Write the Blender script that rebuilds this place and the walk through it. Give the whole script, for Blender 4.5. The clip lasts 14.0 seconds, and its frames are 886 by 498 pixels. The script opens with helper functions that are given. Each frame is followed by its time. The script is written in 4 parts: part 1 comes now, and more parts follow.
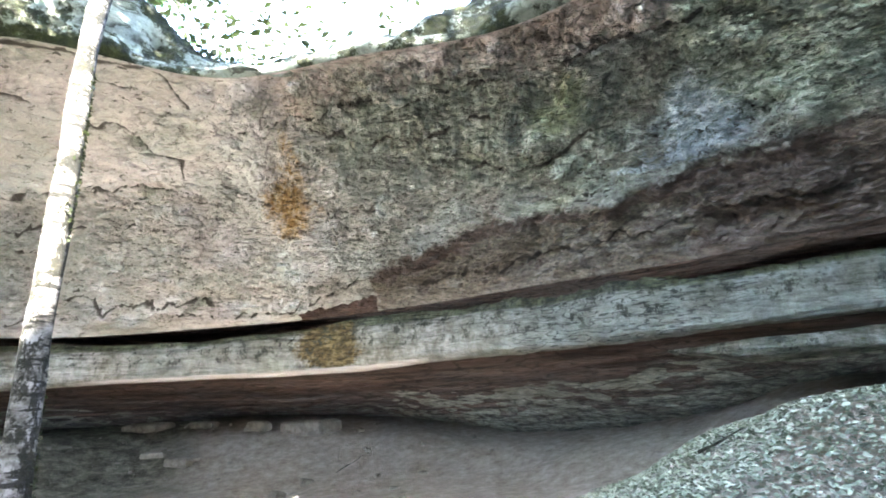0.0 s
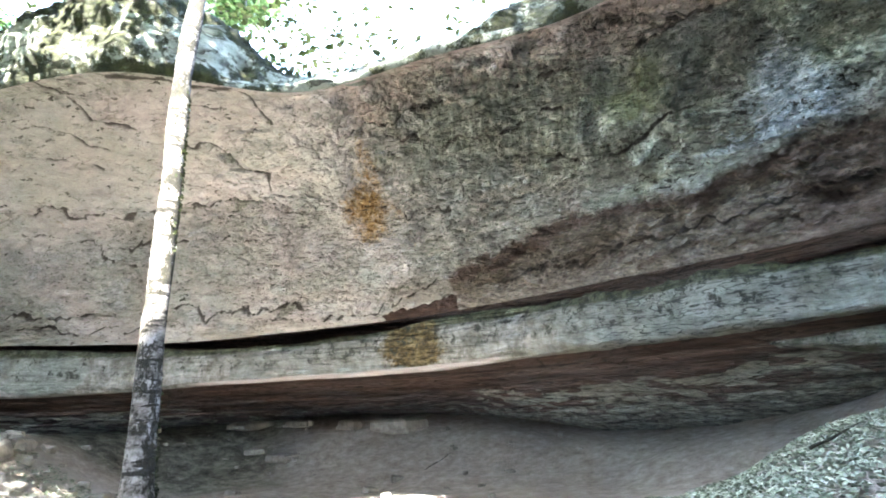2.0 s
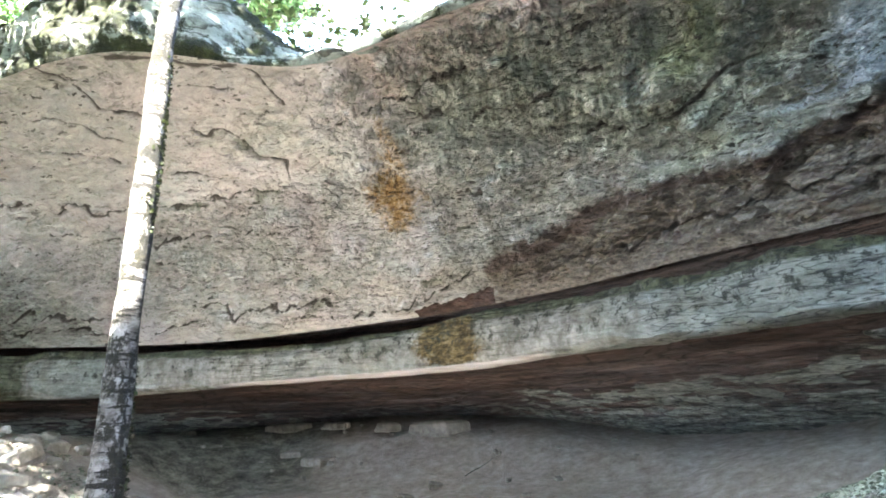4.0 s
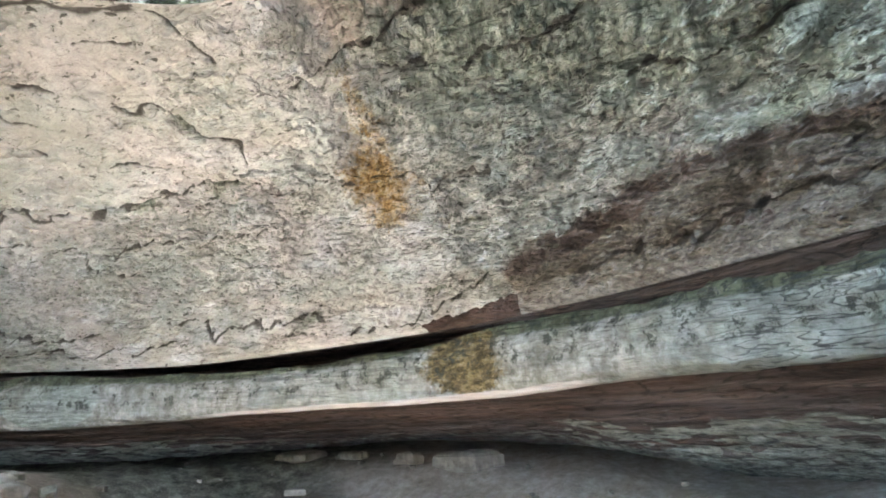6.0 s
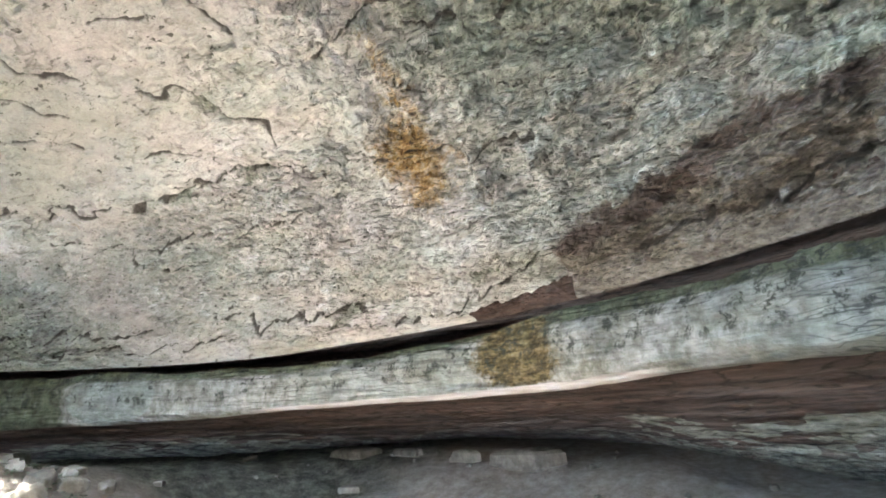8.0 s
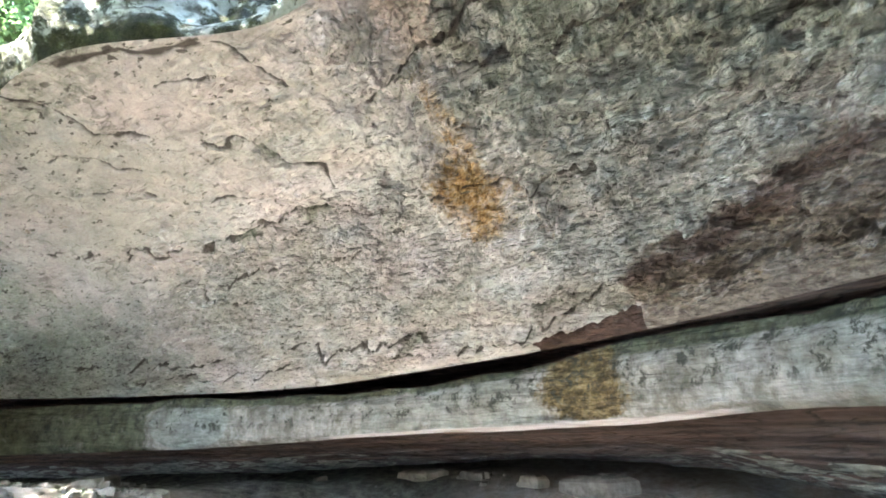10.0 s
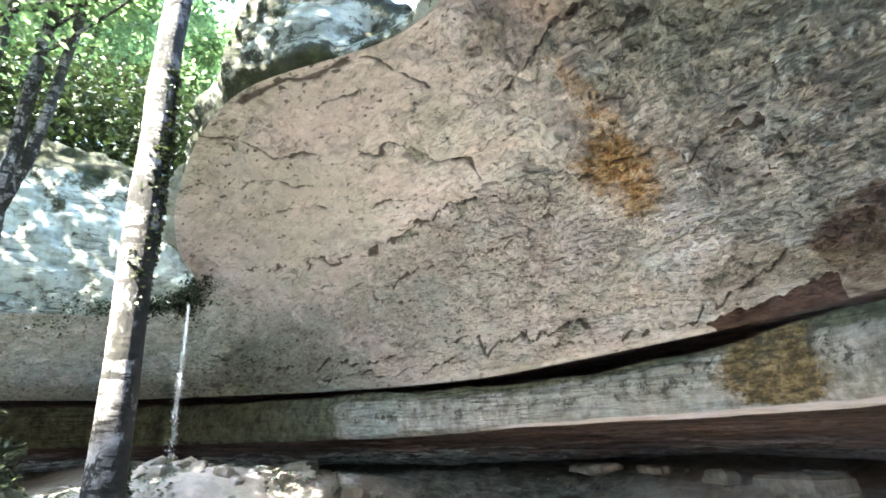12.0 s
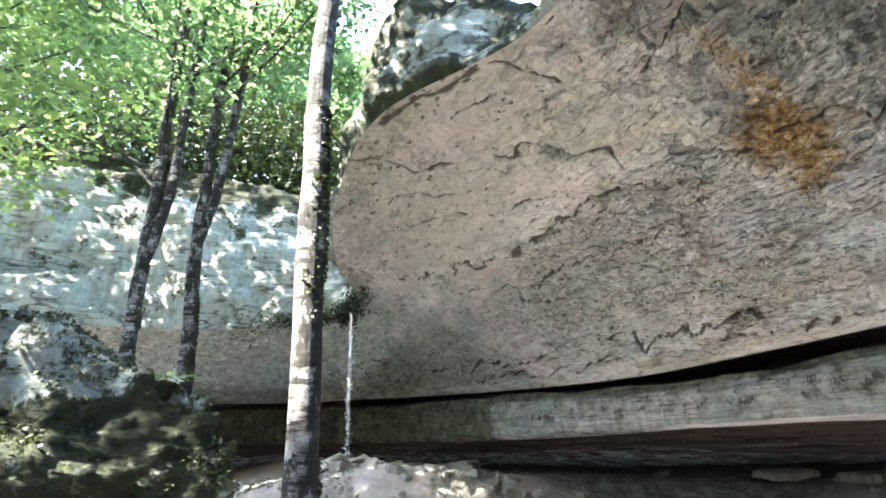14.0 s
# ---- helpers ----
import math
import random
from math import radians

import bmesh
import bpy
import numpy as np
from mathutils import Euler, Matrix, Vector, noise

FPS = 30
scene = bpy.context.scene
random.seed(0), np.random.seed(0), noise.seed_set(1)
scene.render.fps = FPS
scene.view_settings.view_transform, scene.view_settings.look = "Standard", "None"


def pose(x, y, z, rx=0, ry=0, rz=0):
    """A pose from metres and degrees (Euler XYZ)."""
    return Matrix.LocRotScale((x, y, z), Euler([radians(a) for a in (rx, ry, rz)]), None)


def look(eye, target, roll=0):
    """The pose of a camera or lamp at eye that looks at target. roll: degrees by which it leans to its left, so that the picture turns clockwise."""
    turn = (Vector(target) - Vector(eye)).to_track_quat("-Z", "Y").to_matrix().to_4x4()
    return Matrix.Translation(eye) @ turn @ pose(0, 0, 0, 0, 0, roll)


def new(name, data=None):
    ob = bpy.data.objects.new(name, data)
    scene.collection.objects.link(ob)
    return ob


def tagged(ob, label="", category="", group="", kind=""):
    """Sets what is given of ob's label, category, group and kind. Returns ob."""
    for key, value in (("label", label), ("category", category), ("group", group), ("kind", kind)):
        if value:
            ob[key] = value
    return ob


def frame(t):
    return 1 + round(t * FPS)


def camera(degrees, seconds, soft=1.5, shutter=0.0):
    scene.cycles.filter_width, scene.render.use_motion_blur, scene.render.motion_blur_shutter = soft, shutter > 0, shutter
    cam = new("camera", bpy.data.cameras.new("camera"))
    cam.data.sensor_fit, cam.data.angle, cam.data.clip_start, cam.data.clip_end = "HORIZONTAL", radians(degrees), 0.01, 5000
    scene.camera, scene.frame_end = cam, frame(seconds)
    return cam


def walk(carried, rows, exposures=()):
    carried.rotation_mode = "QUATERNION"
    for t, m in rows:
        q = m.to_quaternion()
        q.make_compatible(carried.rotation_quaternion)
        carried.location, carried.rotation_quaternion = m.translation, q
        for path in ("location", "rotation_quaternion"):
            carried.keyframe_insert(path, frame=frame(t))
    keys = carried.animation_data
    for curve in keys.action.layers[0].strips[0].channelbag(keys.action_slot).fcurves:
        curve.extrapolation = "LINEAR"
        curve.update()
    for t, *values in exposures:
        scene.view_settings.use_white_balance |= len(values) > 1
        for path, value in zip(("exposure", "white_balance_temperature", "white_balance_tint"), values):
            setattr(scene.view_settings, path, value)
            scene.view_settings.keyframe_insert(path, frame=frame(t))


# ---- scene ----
cam = camera(79.0, 14.0, 1.8)
METRES, EYE, TILT, LEAN, TURN = 5.0, 1.5, 17.0, 2.0, 0.0
ROWS = [
    (0.0, 0.0, 0.0, 0.0, 0.0, 0.0, 0.0),
    (0.5, -0.0008, 0.0017, 0.0049, 2.07, 0.03, 0.69),
    (1.0, -0.0007, 0.0005, 0.0022, 4.18, 0.07, 1.39),
    (1.5, -0.0005, -0.0015, -0.0028, 6.36, 0.14, 2.08),
    (2.0, -0.0002, -0.004, -0.0091, 8.23, 0.23, 2.66),
    (2.5, 0.0009, 0.0011, -0.016, 9.9, 0.3, 3.18),
    (3.0, 0.0068, 0.0273, -0.0277, 11.23, 0.36, 3.56),
    (5.5, 0.0673, 0.5167, -0.0786, 17.26, 1.21, 5.23),
    (6.0, 0.0703, 0.6348, -0.0772, 19.51, 1.4, 5.94),
    (6.5, 0.0669, 0.7357, -0.1068, 23.75, 2.09, 7.22),
    (7.0, 0.0609, 0.7799, -0.1371, 25.19, 2.19, 7.82),
    (7.5, 0.0633, 0.7685, -0.1395, 25.62, 2.03, 7.78),
    (10.0, 0.062, 0.7912, -0.0419, 32.43, 3.17, 9.47),
    (10.5, 0.0612, 0.7882, -0.0504, 36.18, 3.84, 10.43),
    (11.0, 0.0606, 0.783, -0.062, 40.77, 4.7, 11.54),
    (11.5, 0.0616, 0.7785, -0.0734, 45.01, 5.61, 12.43),
    (12.0, 0.0621, 0.7761, -0.076, 49.07, 6.5, 13.27),
    (12.5, 0.0628, 0.7736, -0.0764, 53.02, 7.44, 14.0),
    (13.0, 0.0635, 0.7709, -0.0774, 56.95, 8.41, 14.66),
    (13.5, 0.0648, 0.7688, -0.0774, 60.94, 9.45, 15.24),
    (14.0, 0.0656, 0.7671, -0.0731, 65.04, 10.57, 15.79),
]
walk(cam, [(t, pose(0, 0, EYE, TILT, LEAN, TURN) @ pose(METRES * x, METRES * y, METRES * z, 90 + pitch, roll, yaw)) for t, x, y, z, yaw, pitch, roll in ROWS],
     [(0.0, 5.92, 6650, 10), (3.0, 5.75, 6650, 10), (5.5, 6.0, 6650, 10), (7.5, 6.1, 6650, 10), (10.0, 6.0, 6650, 10), (11.0, 5.85, 6650, 10), (12.5, 5.55, 6650, 10), (14.0, 5.27, 6650, 10)])

# ---- world, sun, exposure ----
SUN_ELEV, SUN_AZ = 54.0, 175.0   # azimuth: degrees clockwise from +y
world = bpy.data.worlds.new("sky")
scene.world = world
world.use_nodes = True
wn = world.node_tree
sky = wn.nodes.new("ShaderNodeTexSky")
sky.sky_type, sky.sun_disc = "NISHITA", False
sky.sun_elevation, sky.sun_rotation = radians(SUN_ELEV), radians(SUN_AZ)
wn.links.new(sky.outputs[0], wn.nodes["Background"].inputs[0])
wn.nodes["Background"].inputs[1].default_value = 0.15
sun = new("sun", bpy.data.lights.new("sun", "SUN"))
sun.data.energy, sun.data.angle, sun.data.color = 4.4, radians(0.5), (1.0, 0.965, 0.91)
sx, sy = math.sin(radians(SUN_AZ)), math.cos(radians(SUN_AZ))
sun.matrix_world = look((sx * 30, sy * 30, 30 * math.tan(radians(SUN_ELEV))), (0, 0, 0))
tagged(sun, kind="structure")


# ---- arithmetic ----
def sstep(a, b, x):
    k = np.clip((x - a) / (b - a), 0, 1)
    return k * k * (3 - 2 * k)


def vnoise(p, seed=0):
    """Value noise in -1..1 at the rows of p."""
    i = np.floor(p).astype(np.int64)
    f = p - i
    f = f * f * (3 - 2 * f)
    out = 0
    for c in range(8):
        d = np.array([c & 1, c >> 1 & 1, c >> 2])
        h = (i + d) @ np.array([374761393, 668265263, 2147483647]) + seed * 974711
        h = (h ^ (h >> 13)) * 1274126177 & 0xFFFFFFFF
        h = (h ^ (h >> 16)) & 0xFFFFF
        w = np.prod(np.where(d == 1, f, 1 - f), axis=-1)
        out = out + w * (h / 0xFFFFF * 2 - 1)
    return out


def fbm(p, octaves=4, seed=0, gain=0.5):
    s, a = 0, 1.0
    for o in range(octaves):
        s = s + a * vnoise(p * 2 ** o, seed + o)
        a *= gain
    return s


def smooth_curve(table, u):
    """Rows of a short table, eased between (Catmull-Rom), at the stations u."""
    t = np.array(table, float)
    i = np.clip(np.floor(u).astype(int), 0, len(t) - 2)
    k = (u - i)[:, None]
    g = lambda j: t[np.clip(j, 0, len(t) - 1)]
    a, b, c, d = g(i - 1), g(i), g(i + 1), g(i + 2)
    return 0.5 * (2 * b + (c - a) * k + (2 * a - 5 * b + 4 * c - d) * k ** 2 + (3 * b - a - 3 * c + d) * k ** 3)


def mesh_from(name, verts, faces, mats, smooth=True, layers=None, slots=None):
    me = bpy.data.meshes.new(name)
    me.from_pydata([tuple(v) for v in verts], [], faces)
    for m in mats:
        me.materials.append(m)
    if smooth:
        me.polygons.foreach_set("use_smooth", [True] * len(me.polygons))
    if slots is not None:
        me.polygons.foreach_set("material_index", slots)
    for key, vals in (layers or {}).items():
        at = me.attributes.new(key, "FLOAT", "POINT")
        at.data.foreach_set("value", np.asarray(vals, np.float32).ravel())
    me.update()
    return me


def sheet(name, P, mat, layers=None, flip=False):
    """A grid of points (rows, columns, 3) as one mesh object of the setting."""
    n, m = P.shape[:2]
    idx = np.arange(n * m).reshape(n, m)
    q = np.stack([idx[:-1, :-1], idx[1:, :-1], idx[1:, 1:], idx[:-1, 1:]], -1).reshape(-1, 4)
    if flip:
        q = q[:, ::-1]
    me = bpy.data.meshes.new(name)
    me.vertices.add(n * m)
    me.vertices.foreach_set("co", P.reshape(-1).astype(np.float32))
    me.loops.add(q.size)
    me.loops.foreach_set("vertex_index", q.reshape(-1).astype(np.int32))
    me.polygons.add(len(q))
    me.polygons.foreach_set("loop_start", np.arange(0, q.size, 4, dtype=np.int32))
    me.update(calc_edges=True)
    me.polygons.foreach_set("use_smooth", np.ones(len(q), bool))
    me.materials.append(mat)
    for key, vals in (layers or {}).items():
        at = me.attributes.new(key, "FLOAT", "POINT")
        at.data.foreach_set("value", np.asarray(vals, np.float32).ravel())
    me.validate()
    return new(name, me)


def grid_normals(P):
    a = np.gradient(P, axis=0)
    b = np.gradient(P, axis=1)
    n = np.cross(a, b)
    return n / np.maximum(np.linalg.norm(n, axis=-1, keepdims=True), 1e-9)


def part(name, me, parent, label=""):
    ob = new(name, me)
    ob.parent = parent
    return tagged(ob, label)


# ---- materials ----
class Nodes:
    """Short hand for one node material."""

    def __init__(self, name, rough=0.9):
        self.m = bpy.data.materials.new(name)
        self.m.use_nodes = True
        self.t = self.m.node_tree
        self.b = self.t.nodes["Principled BSDF"]
        self.b.inputs["Roughness"].default_value = rough
        self.b.inputs["Specular IOR Level"].default_value = 0.25
        self.pos = self.add("ShaderNodeTexCoord").outputs["Object"]

    def add(self, kind):
        return self.t.nodes.new(kind)

    def link(self, a, b):
        self.t.links.new(a, b)

    def stretch(self, scale):
        n = self.add("ShaderNodeMapping")
        n.inputs["Scale"].default_value = scale
        self.link(self.pos, n.inputs["Vector"])
        return n.outputs[0]

    def noise(self, scale, detail=5, rough=0.6, vec=None, warp=0.0):
        n = self.add("ShaderNodeTexNoise")
        n.inputs["Scale"].default_value, n.inputs["Detail"].default_value = scale, detail
        n.inputs["Roughness"].default_value, n.inputs["Distortion"].default_value = rough, warp
        self.link(vec or self.pos, n.inputs["Vector"])
        return n.outputs[0]

    def warped(self, vec, amount, scale=3.0):
        n = self.add("ShaderNodeTexNoise")
        n.inputs["Scale"].default_value, n.inputs["Detail"].default_value = scale, 3
        self.link(vec, n.inputs["Vector"])
        v = self.add("ShaderNodeVectorMath")
        v.operation = "MULTIPLY_ADD"
        v.inputs[1].default_value = (amount,) * 3
        self.link(n.outputs[1], v.inputs[0])
        self.link(vec, v.inputs[2])
        return v.outputs[0]

    def voronoi(self, scale, vec):
        """A random value for each chip of rock."""
        n = self.add("ShaderNodeTexVoronoi")
        n.inputs["Scale"].default_value = scale
        self.link(vec, n.inputs["Vector"])
        g = self.add("ShaderNodeSeparateColor")
        self.link(n.outputs["Color"], g.inputs[0])
        return g.outputs[0]

    def flakes(self, scale, vec, steps=9.0, detail=4, warp=0.0):
        """Overlapping scales of rock: a height that rises slowly and drops at each scale's edge, and the crevice at that edge."""
        n = self.noise(scale, detail, 0.5, self.warped(vec, 0.014, 22.0), warp)
        f = self.math("FRACT", self.math("MULTIPLY", n, steps))
        # edge mask: darkens joints, and on the roof paints the crease shade
        return f, self.ramp(f, [(0.0, 1.0), (0.10, 0.9), (0.30, 0.0)])

    def ramp(self, src, stops):
        n = self.add("ShaderNodeValToRGB")
        e = n.color_ramp.elements
        while len(e) < len(stops):
            e.new(0.5)
        for el, (p, c) in zip(e, stops):
            el.position = p
            el.color = (*c, 1) if isinstance(c, tuple) else (c, c, c, 1)
        self.link(src, n.inputs[0])
        return n.outputs[0]

    def mix(self, fac, a, b, blend="MIX"):
        n = self.add("ShaderNodeMix")
        n.data_type, n.blend_type = "RGBA", blend
        for i, v in ((0, fac), (6, a), (7, b)):
            if isinstance(v, (int, float)):
                n.inputs[i].default_value = v
            elif isinstance(v, tuple):
                n.inputs[i].default_value = (*v, 1)
            else:
                self.link(v, n.inputs[i])
        return n.outputs[2]

    def math(self, op, a, b=0.0, clamp=False):
        n = self.add("ShaderNodeMath")
        n.operation, n.use_clamp = op, clamp
        for i, v in ((0, a), (1, b)):
            if isinstance(v, (int, float)):
                n.inputs[i].default_value = v
            else:
                self.link(v, n.inputs[i])
        return n.outputs[0]

    def layer(self, name):
        n = self.add("ShaderNodeAttribute")
        n.attribute_name = name
        return n.outputs["Fac"]

    def bump(self, src, depth, strength=1.0):
        n = self.add("ShaderNodeBump")
        n.inputs["Distance"].default_value, n.inputs["Strength"].default_value = depth, strength
        self.link(src, n.inputs["Height"])
        if self.b.inputs["Normal"].is_linked:
            self.link(self.b.inputs["Normal"].links[0].from_socket, n.inputs["Normal"])
        self.link(n.outputs[0], self.b.inputs["Normal"])

    def colour(self, c):
        self.link(c, self.b.inputs["Base Color"])
        return self.m


def stained(m, name, edge=0.5, ragged=2.1):
    """A stain whose soft layer is broken up by fine and coarse noise."""
    n = m.math("ADD", m.noise(2.4, 6, 0.7), m.math("MULTIPLY", m.noise(14, 4, 0.7), 0.6))
    k = m.math("ADD", m.layer(name), m.math("MULTIPLY", m.math("SUBTRACT", n, 0.8), ragged))
    return m.ramp(k, [(0.30, 0.0), (0.30 + edge * 0.8, 1.0)])


def ceiling_rock():
    m = Nodes("limestone_roof", 0.92)
    along = m.stretch((0.75, 1.25, 2.2))
    relief = m.noise(4.0, 6, 0.6, along)
    big, big_edge = m.flakes(1.7, m.warped(m.stretch((0.7, 1.2, 2.0)), 0.25), 7.0, 2)
    mid, mid_edge = m.flakes(3.0, m.warped(along, 0.15), 7.0, 2)
    tiny, tiny_edge = m.flakes(6.2, along, 7.0, 2)
    rough = m.math("MAXIMUM", m.layer("grey"), m.layer("moss"))
    patch = m.ramp(m.noise(0.9, 5, 0.65), [(0.38, 0.0), (0.62, 1.0)])
    # bare pinkish stone
    base = m.ramp(m.noise(0.8, 7, 0.68), [(0.3, (0.47, 0.43, 0.41)), (0.7, (0.64, 0.60, 0.575))])
    base = m.mix(m.ramp(m.noise(5, 7, 0.72, along), [(0.35, 0.0), (0.72, 0.45)]), base, (0.55, 0.525, 0.49))
    base = m.mix(m.ramp(m.noise(0.5, 6, 0.68), [(0.42, 0.0), (0.60, 0.6)]), base, (0.43, 0.445, 0.385))
    base = m.mix(m.ramp(m.noise(1.8, 10, 0.74, m.stretch((0.6, 1.3, 1.9))), [(0.36, 0.55), (0.48, 0.0)]), base, (0.30, 0.27, 0.24))
    # grey weathered stone
    grey = m.ramp(m.noise(6.5, 10, 0.78, along), [(0.32, (0.15, 0.155, 0.135)), (0.43, (0.28, 0.28, 0.25)), (0.52, (0.40, 0.395, 0.355)), (0.66, (0.55, 0.545, 0.51))])
    grey = m.mix(m.ramp(m.noise(0.8, 5, 0.7), [(0.40, 0.0), (0.58, 0.6)]), grey, (0.225, 0.245, 0.215))
    base = m.mix(stained(m, "grey", 0.9, 1.5), base, grey)
    tint = m.noise(0.75, 7, 0.7, m.stretch((0.8, 1.1, 1.3)))
    base = m.mix(m.ramp(tint, [(0.36, 0.5), (0.46, 0.0)]), base, (0.42, 0.365, 0.355))
    base = m.mix(m.ramp(tint, [(0.54, 0.0), (0.64, 0.5)]), base, (0.37, 0.415, 0.39))
    strip = m.ramp(m.noise(3.0, 10, 0.75, m.stretch((0.6, 1.5, 1.6))), [(0.34, (0.23, 0.18, 0.158)), (0.48, (0.42, 0.345, 0.305)), (0.64, (0.56, 0.475, 0.43))])
    base = m.mix(stained(m, "mauve", 0.5, 0.5), base, strip)
    # algae in streaks that run down the slope
    down = m.stretch((3.2, 0.9, 0.7))
    moss = m.ramp(m.noise(2.6, 9, 0.78, down), [(0.34, (0.085, 0.098, 0.078)), (0.47, (0.26, 0.28, 0.225)), (0.56, (0.41, 0.43, 0.36)), (0.68, (0.55, 0.57, 0.485))])
    moss = m.mix(stained(m, "lime", 0.6, 1.0), moss, m.ramp(m.noise(4, 8, 0.75, down), [(0.35, (0.16, 0.19, 0.11)), (0.62, (0.40, 0.44, 0.30))]))
    base = m.mix(stained(m, "moss", 0.8, 1.5), base, moss)
    base = m.mix(stained(m, "dark", 0.6, 1.4), base, m.ramp(m.noise(5, 7, 0.75, down), [(0.35, (0.045, 0.055, 0.05)), (0.65, (0.19, 0.22, 0.205))]))
    pale = m.ramp(m.noise(5.5, 9, 0.78, along), [(0.34, (0.20, 0.25, 0.29)), (0.47, (0.45, 0.53, 0.59)), (0.64, (0.70, 0.77, 0.81))])
    base = m.mix(stained(m, "pale", 0.8, 1.1), base, pale)
    teal = m.ramp(m.noise(5.5, 9, 0.78, along), [(0.34, (0.16, 0.19, 0.145)), (0.47, (0.40, 0.445, 0.36)), (0.64, (0.63, 0.675, 0.565))])
    base = m.mix(stained(m, "teal", 0.8, 1.1), base, teal)
    # the brown band over the slot: plain above, blotched with buff below
    brown = m.ramp(m.noise(2.2, 9, 0.74, m.stretch((0.5, 0.8, 2.4))), [(0.32, (0.055, 0.04, 0.033)), (0.50, (0.13, 0.098, 0.082)), (0.68, (0.22, 0.175, 0.147))])
    buff = m.math("ADD", m.layer("buff"), m.math("MULTIPLY", m.math("SUBTRACT", m.noise(2.4, 10, 0.78, m.stretch((0.7, 0.9, 1.8))), 0.55), 2.6))
    brown = m.mix(m.ramp(buff, [(0.45, 0.0), (0.75, 0.9)]), brown, m.ramp(m.noise(7, 8, 0.78, along), [(0.35, (0.085, 0.07, 0.054)), (0.5, (0.19, 0.165, 0.135)), (0.66, (0.31, 0.28, 0.235))]))
    brown = m.mix(m.ramp(m.noise(4.0, 9, 0.8, along), [(0.36, 0.85), (0.44, 0.0)]), brown, (0.028, 0.021, 0.016))
    soft = m.math("ADD", m.layer("brown"), m.math("MULTIPLY", m.math("SUBTRACT", m.noise(1.9, 11, 0.78), 0.5), 2.2))
    base = m.mix(m.ramp(soft, [(0.30, 0.0), (0.75, 1.0)]), base, brown)
    rust = m.ramp(m.noise(8, 8, 0.78), [(0.35, (0.06, 0.034, 0.014)), (0.43, (0.21, 0.12, 0.045)), (0.52, (0.38, 0.25, 0.11)), (0.62, (0.55, 0.46, 0.34))])
    base = m.mix(stained(m, "rust", 0.8, 2.0), base, rust)
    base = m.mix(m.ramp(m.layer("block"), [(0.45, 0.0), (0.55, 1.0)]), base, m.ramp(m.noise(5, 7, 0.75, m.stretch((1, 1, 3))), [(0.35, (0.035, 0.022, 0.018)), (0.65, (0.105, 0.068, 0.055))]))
    # blotches, then grime and painted crease shade: little on the bare stone, much on the weathered
    base = m.mix(1.0, base, m.ramp(m.noise(2.7, 8, 0.72, m.warped(along, 0.3)), [(0.34, 0.80), (0.5, 1.0), (0.64, 1.16)]), "MULTIPLY")
    where = m.math("ADD", m.math("MULTIPLY", rough, 0.75), m.math("MULTIPLY", patch, 0.4), clamp=True)
    gaps = m.math("MAXIMUM", m.math("MULTIPLY", mid_edge, 0.8), tiny_edge)
    gaps = m.math("MULTIPLY", m.math("MULTIPLY", gaps, where), m.ramp(m.noise(2.2, 6, 0.68), [(0.47, 0.0), (0.60, 0.72)]))
    base = m.mix(gaps, base, (0.085, 0.08, 0.066))
    spot = m.math("SUBTRACT", m.noise(8, 3, 0.55, m.warped(m.stretch((0.75, 1.4, 2.1)), 0.25)), m.math("MULTIPLY", where, 0.06))
    spots = m.math("MULTIPLY", m.ramp(spot, [(0.33, 0.9), (0.365, 0.0)]), m.ramp(m.noise(1.1, 6, 0.7), [(0.40, 0.3), (0.58, 1.0)]))
    base = m.mix(spots, base, (0.065, 0.06, 0.048))
    dash = m.math("MULTIPLY", m.ramp(m.noise(4.0, 5, 0.62, m.warped(m.stretch((0.6, 2.0, 2.8)), 0.2)), [(0.32, 0.85), (0.37, 0.0)]), m.ramp(m.noise(0.8, 5), [(0.42, 0.2), (0.6, 1.0)]))
    base = m.mix(dash, base, (0.10, 0.092, 0.08))
    seams = m.math("MULTIPLY", big_edge, m.ramp(m.noise(1.3, 5), [(0.50, 0.0), (0.64, 0.6)]))
    base = m.mix(seams, base, (0.085, 0.075, 0.062))
    base = m.mix(m.ramp(m.layer("crack"), [(0.3, 0.0), (0.85, 0.9)]), base, (0.05, 0.043, 0.035))
    base = m.mix(1.0, base, m.ramp(m.noise(34, 5, 0.72), [(0.3, 0.84), (0.6, 1.04)]), "MULTIPLY")
    m.bump(relief, 0.24)
    m.bump(big, 0.045)
    m.bump(m.math("MULTIPLY", mid, m.math("ADD", where, 0.10)), 0.036)
    m.bump(m.math("MULTIPLY", tiny, where), 0.016)
    return m.colour(base)


